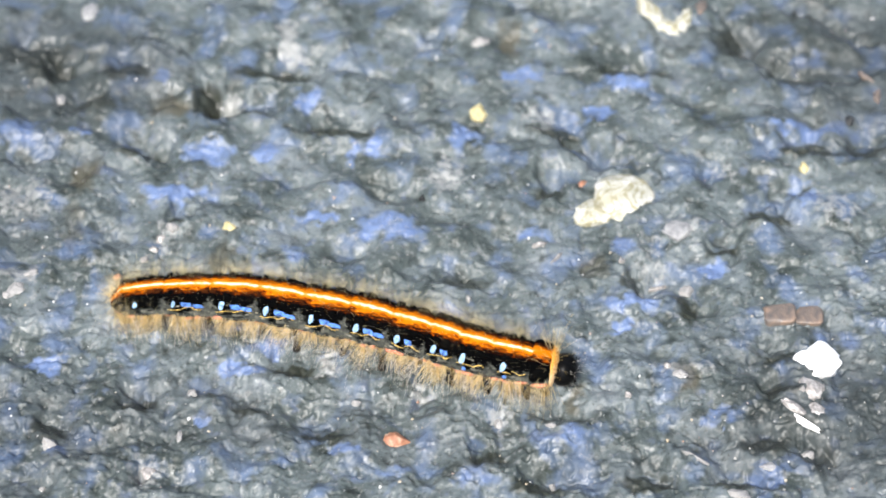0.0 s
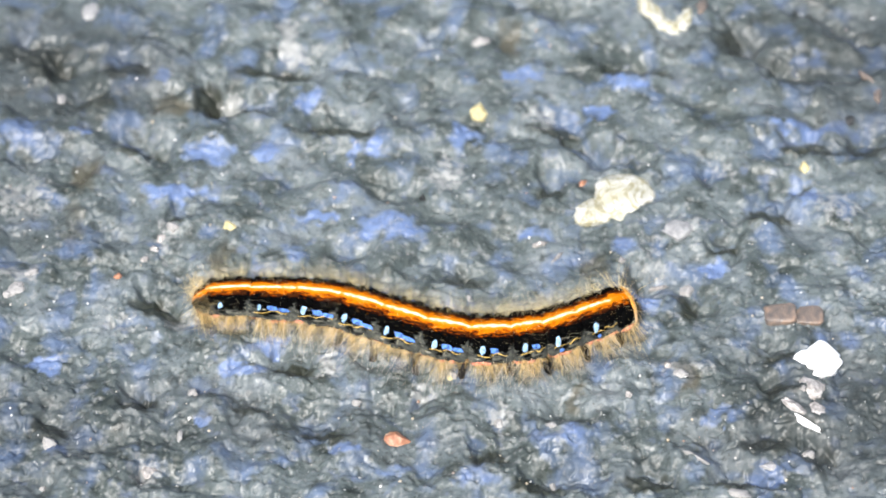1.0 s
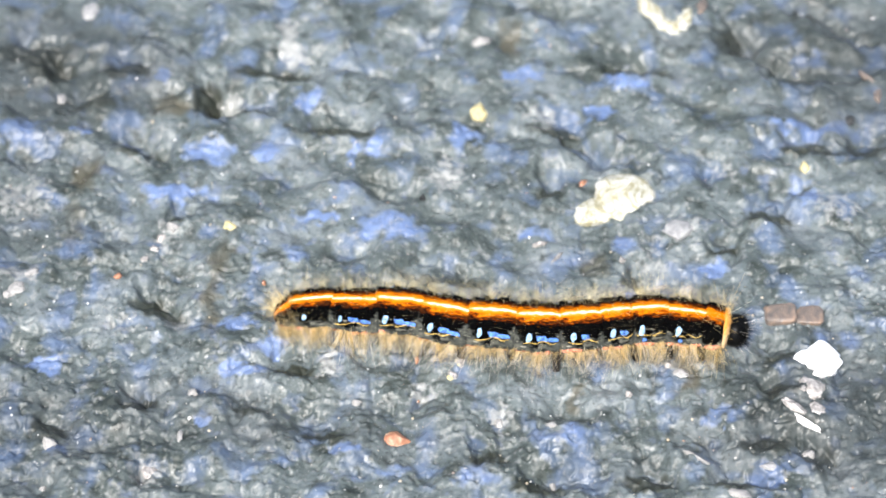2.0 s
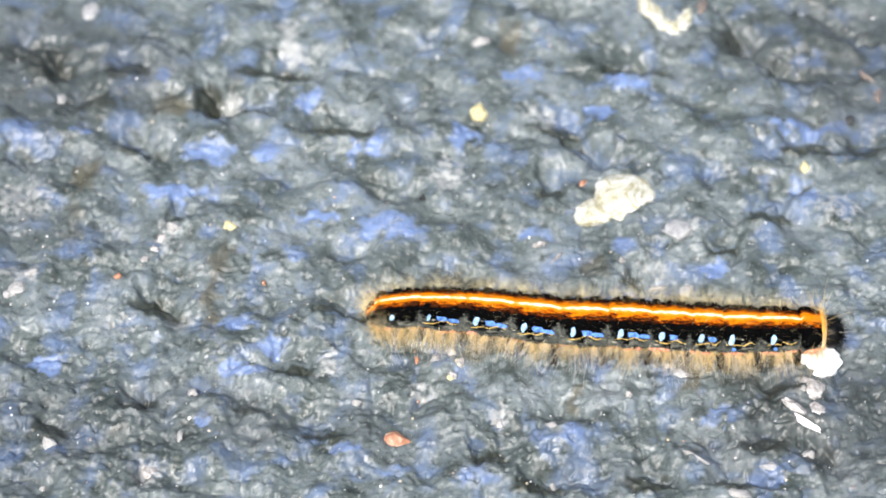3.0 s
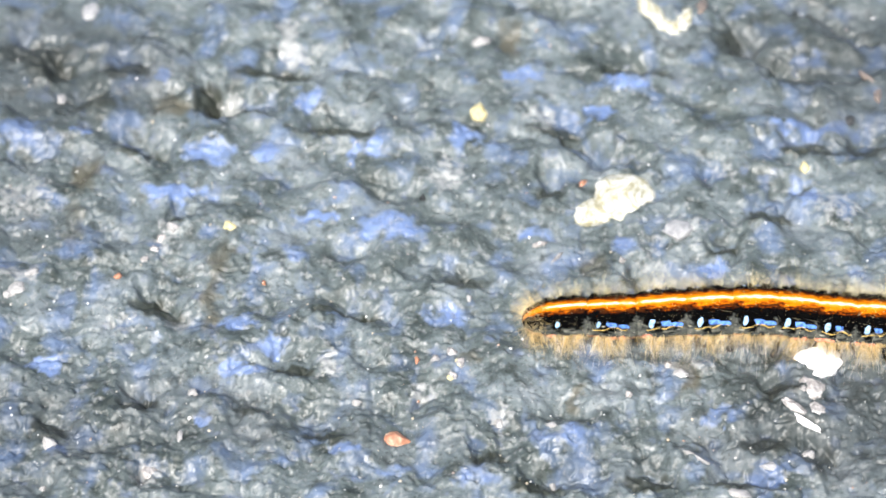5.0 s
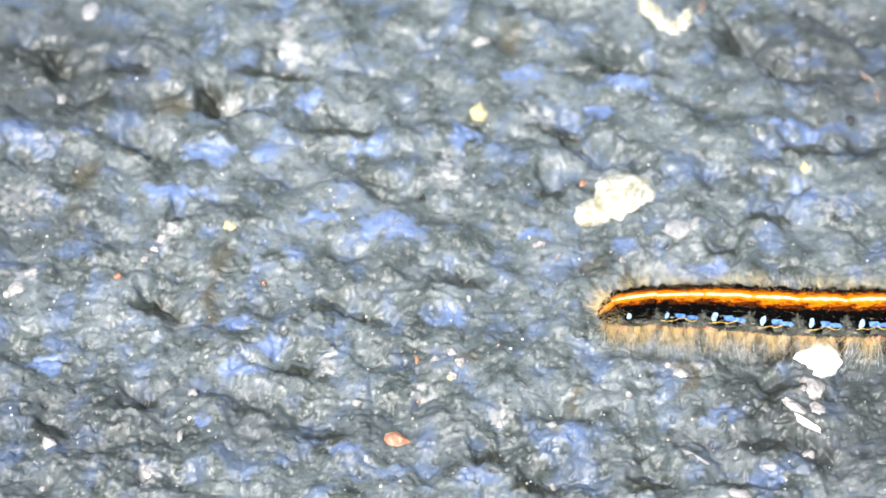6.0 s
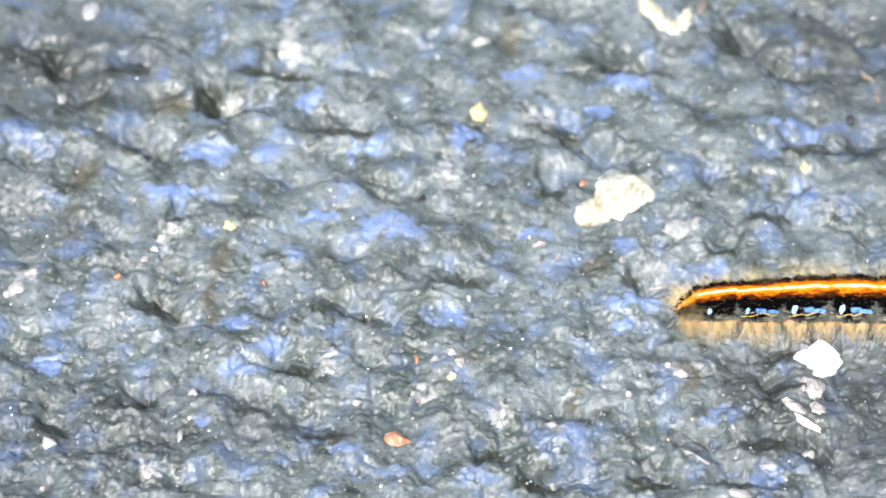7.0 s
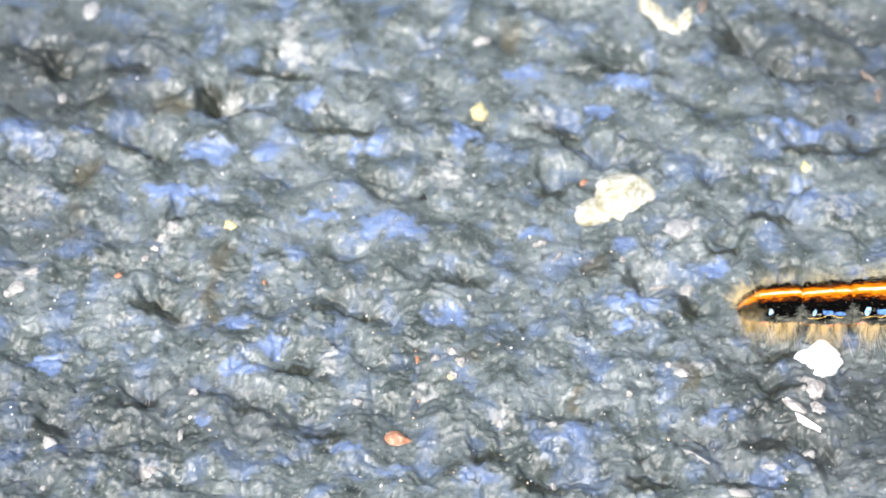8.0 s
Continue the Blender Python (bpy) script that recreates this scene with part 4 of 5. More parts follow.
        dark.append((0.0, flank * radians(33), 0.32 * length, radians(5), 70 if flank > 0 else 90, 0.0002, 0.0006 if flank > 0 else 0.0009, 0.0, 0.0))
        dark.append((0.0, flank * radians(52), 0.32 * length, radians(9), 60 if flank > 0 else 24, 0.0003, 0.0008, 0.0, 0.0))
    part("black_bristles", bristles(shape, 450 + k, dark, floor, 1.5), BLACK_BRISTLE, ob, "short black hairs", smooth=False)
    part("long_bristles", bristles(shape, 350 + k, long, floor, 0.6), PALE_BRISTLE, ob, "long thin whitish hairs", smooth=False)
    part("side_bristles", bristles(shape, 300 + k, side, floor, 0.85), CREAM_BRISTLE, ob, "cream and tan fringe of hairs", smooth=False)
    part("back_bristles", bristles(shape, 400 + k, top, floor, 0.20), TAN_BRISTLE, ob, "sparse tan hairs", smooth=False)
    return ob


# Length, radius behind and before, place of the spot, height of the axis: millimetres, from the tail forward.
RINGS = [
    (4.69, 2.00, 2.28, -0.90, 2.55), (5.01, 2.28, 2.52, -1.45, 2.88), (5.24, 2.52, 2.67, -1.20, 3.09),
    (5.08, 2.67, 2.74, -1.16, 3.20), (5.05, 2.74, 2.76, -1.20, 3.25), (4.59, 2.76, 2.75, -0.95, 3.25),
    (4.27, 2.75, 2.71, -0.99, 3.23), (3.36, 2.71, 2.67, -0.60, 3.19), (3.93, 2.67, 2.60, -1.10, 3.14),
    (4.10, 2.60, 2.37, -0.82, 2.99),
]
segments = []
for k, (length, back, front, spot, centre) in enumerate(RINGS):
    if k in (2, 3, 4, 5):
        legs = [("proleg", 0.46 * length * 1e-3)]
    elif k in (7, 8, 9):
        legs = [("leg", 0.46 * length * 1e-3)]
    else:
        legs = []
    segments.append(body_segment(k, length * 1e-3, back * 1e-3, front * 1e-3, spot * 1e-3, centre * 1e-3, legs))


def build_tail():
    """The blunt last segment with its pair of clasping legs."""
    shape = Shape(0.0016, 0.00135, 0.00175, 77)
    bm = bmesh.new()
    steps, rings = 44, 16
    rows = []
    for i in range(rings):
        s = i / (rings - 1)
        x = -0.0012 + 0.0030 * s
        r = 0.00196 * math.sqrt(max(0.0004, 1 - (1 - s) ** 2.4))
        rows.append([bm.verts.new((x, -r * math.sin(a), r * math.cos(a) * 0.95)) for a in [2 * math.pi * j / steps - math.pi for j in range(steps)]])
    for a, b in zip(rows, rows[1:]):
        for j in range(steps):
            bm.faces.new((a[j], b[j], b[(j + 1) % steps], a[(j + 1) % steps]))
    bm.faces.new(rows[0][::-1])
    bm.faces.new(rows[-1])
    bmesh.ops.recalc_face_normals(bm, faces=bm.faces)
    ob = part("tail_segment", bm, SKIN_END, caterpillar, "blunt orange and black tail end")
    for flank in (1, -1):
        part("proleg", proleg(shape, -0.0002, flank * radians(140), 0.0020, 61 + flank), LEG, ob, "stubby dark brown leg")
    tufts = []
    for flank in (1, -1):
        tufts.append((-0.0002, flank * radians(98), 0.0005, radians(16), 80, 0.0015, 0.0032, radians(14), 0.15))
        tufts.append((-0.0003, flank * radians(40), 0.0005, radians(20), 30, 0.0010, 0.0024, radians(10), 0.0))
    side = bristles(shape, 501, tufts, -0.0018, 0.7)
    rng = random.Random(9)
    for _ in range(420):
        a = rng.uniform(-2.3, 2.3)
        back = rng.random() ** 0.7
        r = 0.00190 * math.sqrt(max(0.02, 1 - back ** 2.4))
        root = Vector((0.0016 - 0.0026 * back, -math.sin(a) * r, math.cos(a) * r * 0.95))
        way = Vector((-0.25 - 0.8 * back + rng.gauss(0, 0.3), -math.sin(a) + rng.gauss(0, 0.35), 0.8 * math.cos(a) + rng.gauss(0, 0.35))).normalized()
        long = rng.uniform(0.0006, 0.0026)
        if root.z + way.z * long < -0.0017:
            long *= 0.4
        add_bristle(side, root, way, long, rng.uniform(0.000005, 0.000010), 0.06, rng)
    part("side_bristles", side, CREAM_BRISTLE, ob, "cream and tan fringe of hairs", smooth=False)
    return ob


def build_neck():
    """The first ring behind the head: a black patch on each side and a yellow-orange collar."""
    shape = Shape(0.0024, 0.00262, 0.00212, 88)
    ob = part("neck_segment", shape.skin(), NECK, caterpillar, "orange neck with black side patches")
    for flank in (1, -1):
        part("black_patch", shape.scale_patch(0.0, flank * radians(58), 0.00100, radians(25), 0.00014, 0.1 * flank, 70 + flank), PATCH, ob, "velvet black patch")
        part("leg", true_leg(shape, 0.0002, flank * radians(128), 0.0027, 72 + flank), BLACK, ob, "pointed black leg")
        part("red_wart", shape.scale_patch(0.0, flank * radians(98), 0.0009, radians(9), 0.0002, 0.0, 74 + flank), RED, ob, "red-orange wart")
    # collar: a raised band round the front edge
    bm = bmesh.new()
    last = None
    for j in range(41):
        a = radians(-112 + 224 * j / 40)
        fade = (0.2 + 0.5 * math.sin(math.pi * j / 40)) * (1 + 0.7 * noise.noise(Vector((j * 0.45, 7, 1))))
        row = []
        for dx, lift in ((-0.00034, -0.00006), (-0.00018, 0.00012), (0.00010, 0.00016), (0.00034, -0.00010)):
            row.append(bm.verts.new(shape.at(0.00115 + dx * (0.6 + 0.9 * fade) + 0.00010 * noise.noise(Vector((a * 4, 0, 3))), a, lift)))
        if last:
            for k in range(3):
                bm.faces.new((last[k], row[k], row[k + 1], last[k + 1]))
        last = row
    bmesh.ops.recalc_face_normals(bm, faces=bm.faces)
    part("collar", bm, COLLAR, ob, "yellow-orange collar")
    tufts = []
    for flank in (1, -1):
        tufts.append((0.0002, flank * radians(100), 0.0005, radians(12), 90, 0.0016, 0.0038, radians(14), 0.14))
        tufts.append((0.0006, flank * radians(30), 0.0004, radians(14), 18, 0.0014, 0.0034, 0.0, -0.05))
    hair = bristles(shape, 502, tufts, -0.0031, 0.7)
    rng = random.Random(19)
    for _ in range(120):
        a = rng.gauss(0, 0.95)
        if abs(a) > 1.95:
            continue
        flare = rng.uniform(-0.1, 1.0)
        way = Vector((flare, -math.sin(a) * rng.uniform(0.5, 1.3), math.cos(a) * rng.uniform(0.5, 1.3))).normalized()
        long = rng.uniform(0.0003, 0.0009) if rng.random() < 0.86 else rng.uniform(0.0015, 0.0046)
        add_bristle(hair, shape.at(rng.gauss(0.00108, 0.00014), a, -0.00004), way, long, rng.uniform(0.000010, 0.000018), 0.06, rng)
    part("side_bristles", hair, CREAM_BRISTLE, ob, "cream and tan fringe of hairs", smooth=False)
    return ob


def build_head():
    """A round black head in two lobes, with short black bristles, jaws and feelers."""
    bm = bmesh.new()
    bmesh.ops.create_uvsphere(bm, u_segments=36, v_segments=24, radius=1.0)
    for v in bm.verts:
        p = v.co
        cleft = math.exp(-(p.y / 0.16) ** 2) * max(0.0, p.z * 0.7 + p.x * 0.5)
        v.co = Vector((p.x * 0.00150, p.y * 0.00185, p.z * 0.00180)) * (1 - 0.10 * cleft + 0.02 * noise.noise(p * 3))
    ob = part("head", bm, BLACK, caterpillar, "round glossy black head in two lobes")
    rng = random.Random(29)
    hair = bmesh.new()
    for _ in range(260):
        way = Vector((rng.uniform(0.1, 1.0), rng.uniform(-1, 1), rng.uniform(-0.8, 1))).normalized()
        root = Vector((way.x * 0.0014, way.y * 0.00175, way.z * 0.0017))
        add_bristle(hair, root, (way + Vector((0.35, 0, 0.0))).normalized(), rng.uniform(0.0003, 0.0010), 0.000018, 0.05, rng)
    part("back_bristles", hair, BLACK_BRISTLE, ob, "short black hairs", smooth=False)
    pale = bmesh.new()
    for _ in range(20):
        way = Vector((rng.uniform(0.3, 1.0), rng.uniform(-1, 1), rng.uniform(-0.5, 1))).normalized()
        root = Vector((way.x * 0.0014, way.y * 0.00175, way.z * 0.0017))
        add_bristle(pale, root, (way + Vector((0.5, 0, 0.1))).normalized(), rng.uniform(0.0008, 0.0026), 0.000008, 0.10, rng)
    part("long_bristles", pale, PALE_BRISTLE, ob, "long thin whitish hairs", smooth=False)
    for flank in (1, -1):
        jaw = bmesh.new()
        bmesh.ops.create_uvsphere(jaw, u_segments=16, v_segments=10, radius=1.0)
        for v in jaw.verts:
            v.co = Vector((0.00095 + v.co.x * 0.00045, -flank * 0.00035 + v.co.y * 0.00034, -0.00115 + v.co.z * 0.00042))
        part("jaw", jaw, LEG, ob, "dark brown jaw")
        feeler = bmesh.new()
        add_bristle(feeler, Vector((0.0010, -flank * 0.0008, -0.0009)), Vector((0.8, -flank * 0.4, -0.35)).normalized(), 0.0008, 0.00007, 0.1, rng)
        part("feeler", feeler, LEG, ob, "tiny feeler")
    return ob


tail_segment = build_tail()
neck_segment = build_neck()
head = build_head()


# ---- how the caterpillar walks: every ring creeps forward in turn ----
def motions():
    walk(caterpillar, [
        (0.0, pose(-0.01995, -0.00981, 0)), (0.2, pose(-0.01782, -0.01016, 0)), (0.5, pose(-0.01514, -0.01050, 0)),
        (0.7, pose(-0.01374, -0.01087, 0)), (1.0, pose(-0.01114, -0.01090, 0)), (1.2, pose(-0.00971, -0.01153, 0)),
        (1.5, pose(-0.00685, -0.01152, 0)), (1.7, pose(-0.00491, -0.01149, 0)), (2.8, pose(0.00575, -0.01167, 0)),
        (3.0, pose(0.00768, -0.01148, 0)), (3.2, pose(0.00940, -0.01167, 0)), (3.5, pose(0.01243, -0.01143, 0)),
        (3.7, pose(0.01463, -0.01150, 0)), (4.0, pose(0.01738, -0.01120, 0)), (4.2, pose(0.01944, -0.01116, 0)),
        (4.5, pose(0.02245, -0.01089, 0)), (4.7, pose(0.02391, -0.01120, 0)), (5.8, pose(0.03165, -0.01077, 0)),
        (6.0, pose(0.03321, -0.01066, 0)), (6.2, pose(0.03464, -0.01048, 0)), (6.5, pose(0.03684, -0.01028, 0)),
        (6.7, pose(0.03847, -0.01009, 0)), (7.0, pose(0.04174, -0.00951, 0)), (7.2, pose(0.04293, -0.01001, 0)),
        (7.5, pose(0.04563, -0.00941, 0)), (7.7, pose(0.04727, -0.00940, 0)), (8.0, pose(0.04932, -0.00983, 0)),
    ])
    walk(tail_segment, [
        (0.0, pose(-0.01502, 0.00098, 0.00231, 0, -6.7, 14.1)), (0.2, pose(-0.01519, 0.00112, 0.00231, 0, -4.7, 10.5)), (0.5, pose(-0.01594, 0.00225, 0.00231, 0, -5.3, 7.0)),
        (0.7, pose(-0.01528, 0.00223, 0.00231, 0, -5.4, 15.8)), (1.0, pose(-0.01501, 0.00202, 0.00231, 0, -5.0, 11.2)), (1.2, pose(-0.01591, 0.00218, 0.00231, 0, -4.7, 17.3)),
        (1.5, pose(-0.01495, 0.00240, 0.00231, 0, -6.0, 11.9)), (1.7, pose(-0.01496, 0.00138, 0.00231, 0, -4.6, 15.9)), (2.8, pose(-0.01593, 0.00040, 0.00231, 0, -4.7, 21.9)),
        (3.0, pose(-0.01492, 0.00087, 0.00231, 0, -6.1, 16.5)), (3.2, pose(-0.01564, 0.00029, 0.00231, 0, -4.2, 14.5)), (3.5, pose(-0.01567, 0.00079, 0.00231, 0, -5.4, 9.2)),
        (3.7, pose(-0.01493, -0.00007, 0.00231, 0, -5.4, 26.5)), (4.0, pose(-0.01593, -0.00038, 0.00231, 0, -4.8, 11.1)), (4.2, pose(-0.01602, -0.00056, 0.00231, 0, -4.6, 19.1)),
        (4.5, pose(-0.01505, -0.00073, 0.00231, 0, -5.2, 17.3)), (4.7, pose(-0.01620, -0.00045, 0.00231, 0, -3.9, 8.9)), (5.8, pose(-0.01608, -0.00006, 0.00231, 0, -4.2, 17.2)),
        (6.0, pose(-0.01523, 0.00010, 0.00231, 0, -5.2, 18.6)), (6.2, pose(-0.01535, -0.00042, 0.00231, 0, -4.2, 17.2)), (6.5, pose(-0.01615, -0.00021, 0.00231, 0, -4.5, 14.3)),
        (6.7, pose(-0.01575, -0.00020, 0.00231, 0, -4.6, 20.8)), (7.0, pose(-0.01533, -0.00050, 0.00231, 0, -4.4, 18.0)), (7.2, pose(-0.01648, -0.00030, 0.00231, 0, -4.0, 14.8)),
        (7.5, pose(-0.01574, -0.00009, 0.00231, 0, -5.2, 21.8)), (7.7, pose(-0.01551, -0.00073, 0.00231, 0, -4.5, 21.6)), (8.0, pose(-0.01626, -0.00009, 0.00231, 0, -4.6, 11.8)),
    ])
    walk(segments[0], [
        (0.0, pose(-0.01245, 0.00134, 0.00255, 0, -5.0, 3.2)), (0.2, pose(-0.01205, 0.00138, 0.00255, 0, -4.5, -1.2)), (0.5, pose(-0.01292, 0.00233, 0.00255, 0, -4.4, -3.4)),
        (0.7, pose(-0.01240, 0.00266, 0.00255, 0, -4.7, 1.6)), (1.0, pose(-0.01194, 0.00228, 0.00255, 0, -4.5, -1.0)), (1.2, pose(-0.01275, 0.00258, 0.00255, 0, -4.3, -2.4)),
        (1.5, pose(-0.01221, 0.00261, 0.00255, 0, -4.8, -1.7)), (1.7, pose(-0.01183, 0.00187, 0.00255, 0, -4.7, 1.8)), (2.8, pose(-0.01285, 0.00106, 0.00255, 0, -4.5, 2.0)),
        (3.0, pose(-0.01226, 0.00128, 0.00255, 0, -5.0, 2.2)), (3.2, pose(-0.01229, 0.00077, 0.00255, 0, -4.4, 1.3)), (3.5, pose(-0.01275, 0.00099, 0.00255, 0, -4.7, -0.9)),
        (3.7, pose(-0.01219, 0.00077, 0.00255, 0, -4.9, 8.4)), (4.0, pose(-0.01276, -0.00003, 0.00255, 0, -4.4, 1.8)), (4.2, pose(-0.01287, 0.00012, 0.00255, 0, -4.4, 5.4)),
        (4.5, pose(-0.01215, -0.00010, 0.00255, 0, -4.7, 7.4)), (4.7, pose(-0.01259, -0.00010, 0.00255, 0, -4.1, 1.7)), (5.8, pose(-0.01277, 0.00056, 0.00255, 0, -4.4, 3.4)),
        (6.0, pose(-0.01232, 0.00069, 0.00255, 0, -4.7, 4.6)), (6.2, pose(-0.01203, 0.00028, 0.00255, 0, -4.4, 6.1)), (6.5, pose(-0.01291, 0.00024, 0.00255, 0, -4.4, 1.3)),
        (6.7, pose(-0.01267, 0.00057, 0.00255, 0, -4.6, 7.1)), (7.0, pose(-0.01214, 0.00015, 0.00255, 0, -4.6, 4.4)), (7.2, pose(-0.01298, 0.00025, 0.00255, 0, -4.2, 2.3)),
        (7.5, pose(-0.01283, 0.00061, 0.00255, 0, -4.6, 5.5)), (7.7, pose(-0.01240, 0.00014, 0.00255, 0, -4.6, 9.2)), (8.0, pose(-0.01303, 0.00026, 0.00255, 0, -4.3, 0.6)),
    ])
    walk(segments[1], [
        (0.0, pose(-0.00757, 0.00126, 0.00288, 0, -2.9, -2.2)), (0.2, pose(-0.00720, 0.00104, 0.00288, 0, -3.1, -0.6)), (0.5, pose(-0.00771, 0.00168, 0.00288, 0, -2.7, -7.3)),
        (0.7, pose(-0.00752, 0.00219, 0.00288, 0, -2.9, -8.4)), (1.0, pose(-0.00698, 0.00180, 0.00288, 0, -3.1, -5.6)), (1.2, pose(-0.00751, 0.00164, 0.00288, 0, -2.8, -11.1)),
        (1.5, pose(-0.00743, 0.00189, 0.00288, 0, -3.0, -12.3)), (1.7, pose(-0.00718, 0.00147, 0.00288, 0, -3.3, -5.7)), (2.8, pose(-0.00788, 0.00051, 0.00288, 0, -2.9, -6.6)),
        (3.0, pose(-0.00753, 0.00098, 0.00288, 0, -3.0, -5.4)), (3.2, pose(-0.00740, 0.00045, 0.00288, 0, -3.1, -2.3)), (3.5, pose(-0.00782, 0.00056, 0.00288, 0, -2.8, -5.8)),
        (3.7, pose(-0.00741, 0.00078, 0.00288, 0, -3.0, -2.1)), (4.0, pose(-0.00768, -0.00013, 0.00288, 0, -2.8, -0.0)), (4.2, pose(-0.00783, 0.00005, 0.00288, 0, -2.8, -1.6)),
        (4.5, pose(-0.00737, 0.00017, 0.00288, 0, -3.1, 2.4)), (4.7, pose(-0.00752, -0.00018, 0.00288, 0, -2.9, 0.5)), (5.8, pose(-0.00780, 0.00031, 0.00288, 0, -2.9, -3.0)),
        (6.0, pose(-0.00751, 0.00056, 0.00288, 0, -3.1, -2.6)), (6.2, pose(-0.00727, 0.00037, 0.00288, 0, -3.2, 1.4)), (6.5, pose(-0.00784, -0.00009, 0.00288, 0, -2.8, -2.9)),
        (6.7, pose(-0.00782, 0.00051, 0.00288, 0, -3.0, -3.7)), (7.0, pose(-0.00743, 0.00007, 0.00288, 0, -3.2, 0.3)), (7.2, pose(-0.00784, 0.00003, 0.00288, 0, -2.8, -0.8)),
        (7.5, pose(-0.00784, 0.00050, 0.00288, 0, -2.9, -2.4)), (7.7, pose(-0.00762, 0.00035, 0.00288, 0, -3.1, 1.0)), (8.0, pose(-0.00788, 0.00007, 0.00288, 0, -2.8, 0.6)),
    ])
    walk(segments[2], [
        (0.0, pose(-0.00239, 0.00089, 0.00309, 0, -1.8, -6.8)), (0.2, pose(-0.00235, 0.00097, 0.00309, 0, -1.8, -4.4)), (0.5, pose(-0.00225, 0.00084, 0.00309, 0, -1.6, -11.8)),
        (0.7, pose(-0.00245, 0.00113, 0.00309, 0, -1.7, -16.3)), (1.0, pose(-0.00221, 0.00118, 0.00309, 0, -1.9, -11.3)), (1.2, pose(-0.00225, 0.00055, 0.00309, 0, -1.7, -13.1)),
        (1.5, pose(-0.00261, 0.00055, 0.00309, 0, -1.7, -18.8)), (1.7, pose(-0.00259, 0.00079, 0.00309, 0, -1.8, -12.8)), (2.8, pose(-0.00259, -0.00008, 0.00309, 0, -1.7, -6.5)),
        (3.0, pose(-0.00256, 0.00037, 0.00309, 0, -1.8, -8.9)), (3.2, pose(-0.00247, 0.00032, 0.00309, 0, -1.8, -1.9)), (3.5, pose(-0.00248, -0.00002, 0.00309, 0, -1.7, -6.6)),
        (3.7, pose(-0.00241, 0.00038, 0.00309, 0, -1.8, -8.0)), (4.0, pose(-0.00233, -0.00002, 0.00309, 0, -1.7, 2.2)), (4.2, pose(-0.00249, -0.00013, 0.00309, 0, -1.7, -2.6)),
        (4.5, pose(-0.00242, 0.00029, 0.00309, 0, -1.8, -0.3)), (4.7, pose(-0.00233, -0.00002, 0.00309, 0, -1.8, 2.4)), (5.8, pose(-0.00259, 0.00005, 0.00309, 0, -1.7, -3.5)),
        (6.0, pose(-0.00260, 0.00023, 0.00309, 0, -1.8, -5.6)), (6.2, pose(-0.00253, 0.00041, 0.00309, 0, -1.8, -2.1)), (6.5, pose(-0.00245, -0.00025, 0.00309, 0, -1.7, -0.7)),
        (6.7, pose(-0.00265, 0.00004, 0.00309, 0, -1.7, -6.2)), (7.0, pose(-0.00270, 0.00015, 0.00309, 0, -1.8, 0.6)), (7.2, pose(-0.00248, 0.00004, 0.00309, 0, -1.7, -0.1)),
        (7.5, pose(-0.00262, 0.00020, 0.00309, 0, -1.6, -4.6)), (7.7, pose(-0.00262, 0.00030, 0.00309, 0, -1.7, -2.7)), (8.0, pose(-0.00242, 0.00016, 0.00309, 0, -1.7, -1.0)),
    ])
    walk(segments[3], [
        (0.0, pose(0.00261, 0.00003, 0.00320, 0, -0.8, -12.9)), (0.2, pose(0.00256, 0.00027, 0.00320, 0, -0.8, -11.6)), (0.5, pose(0.00293, -0.00040, 0.00320, 0, -0.8, -13.7)),
        (0.7, pose(0.00258, -0.00053, 0.00320, 0, -0.8, -18.0)), (1.0, pose(0.00244, -0.00011, 0.00320, 0, -0.8, -19.5)), (1.2, pose(0.00275, -0.00060, 0.00320, 0, -0.8, -11.3)),
        (1.5, pose(0.00238, -0.00113, 0.00320, 0, -0.8, -15.5)), (1.7, pose(0.00227, -0.00055, 0.00320, 0, -0.8, -16.3)), (2.8, pose(0.00277, -0.00055, 0.00320, 0, -0.8, -1.6)),
        (3.0, pose(0.00248, -0.00046, 0.00320, 0, -0.8, -8.6)), (3.2, pose(0.00260, 0.00006, 0.00320, 0, -0.8, -4.5)), (3.5, pose(0.00274, -0.00049, 0.00320, 0, -0.8, -1.7)),
        (3.7, pose(0.00248, -0.00039, 0.00320, 0, -0.8, -7.6)), (4.0, pose(0.00278, 0.00021, 0.00320, 0, -0.8, 2.2)), (4.2, pose(0.00274, -0.00027, 0.00320, 0, -0.8, 1.3)),
        (4.5, pose(0.00250, 0.00012, 0.00320, 0, -0.8, -3.4)), (4.7, pose(0.00271, 0.00019, 0.00320, 0, -0.8, 1.8)), (5.8, pose(0.00279, -0.00021, 0.00320, 0, -0.8, -0.9)),
        (6.0, pose(0.00245, -0.00029, 0.00320, 0, -0.8, -4.9)), (6.2, pose(0.00245, 0.00005, 0.00320, 0, -0.8, -5.5)), (6.5, pose(0.00273, -0.00015, 0.00320, 0, -0.8, 3.6)),
        (6.7, pose(0.00267, -0.00040, 0.00320, 0, -0.8, -1.2)), (7.0, pose(0.00242, 0.00011, 0.00320, 0, -0.8, -2.1)), (7.2, pose(0.00278, -0.00001, 0.00320, 0, -0.8, -1.1)),
        (7.5, pose(0.00281, -0.00024, 0.00320, 0, -0.8, -3.4)), (7.7, pose(0.00259, -0.00003, 0.00320, 0, -0.8, -3.4)), (8.0, pose(0.00280, -0.00002, 0.00320, 0, -0.8, -2.0)),
    ])
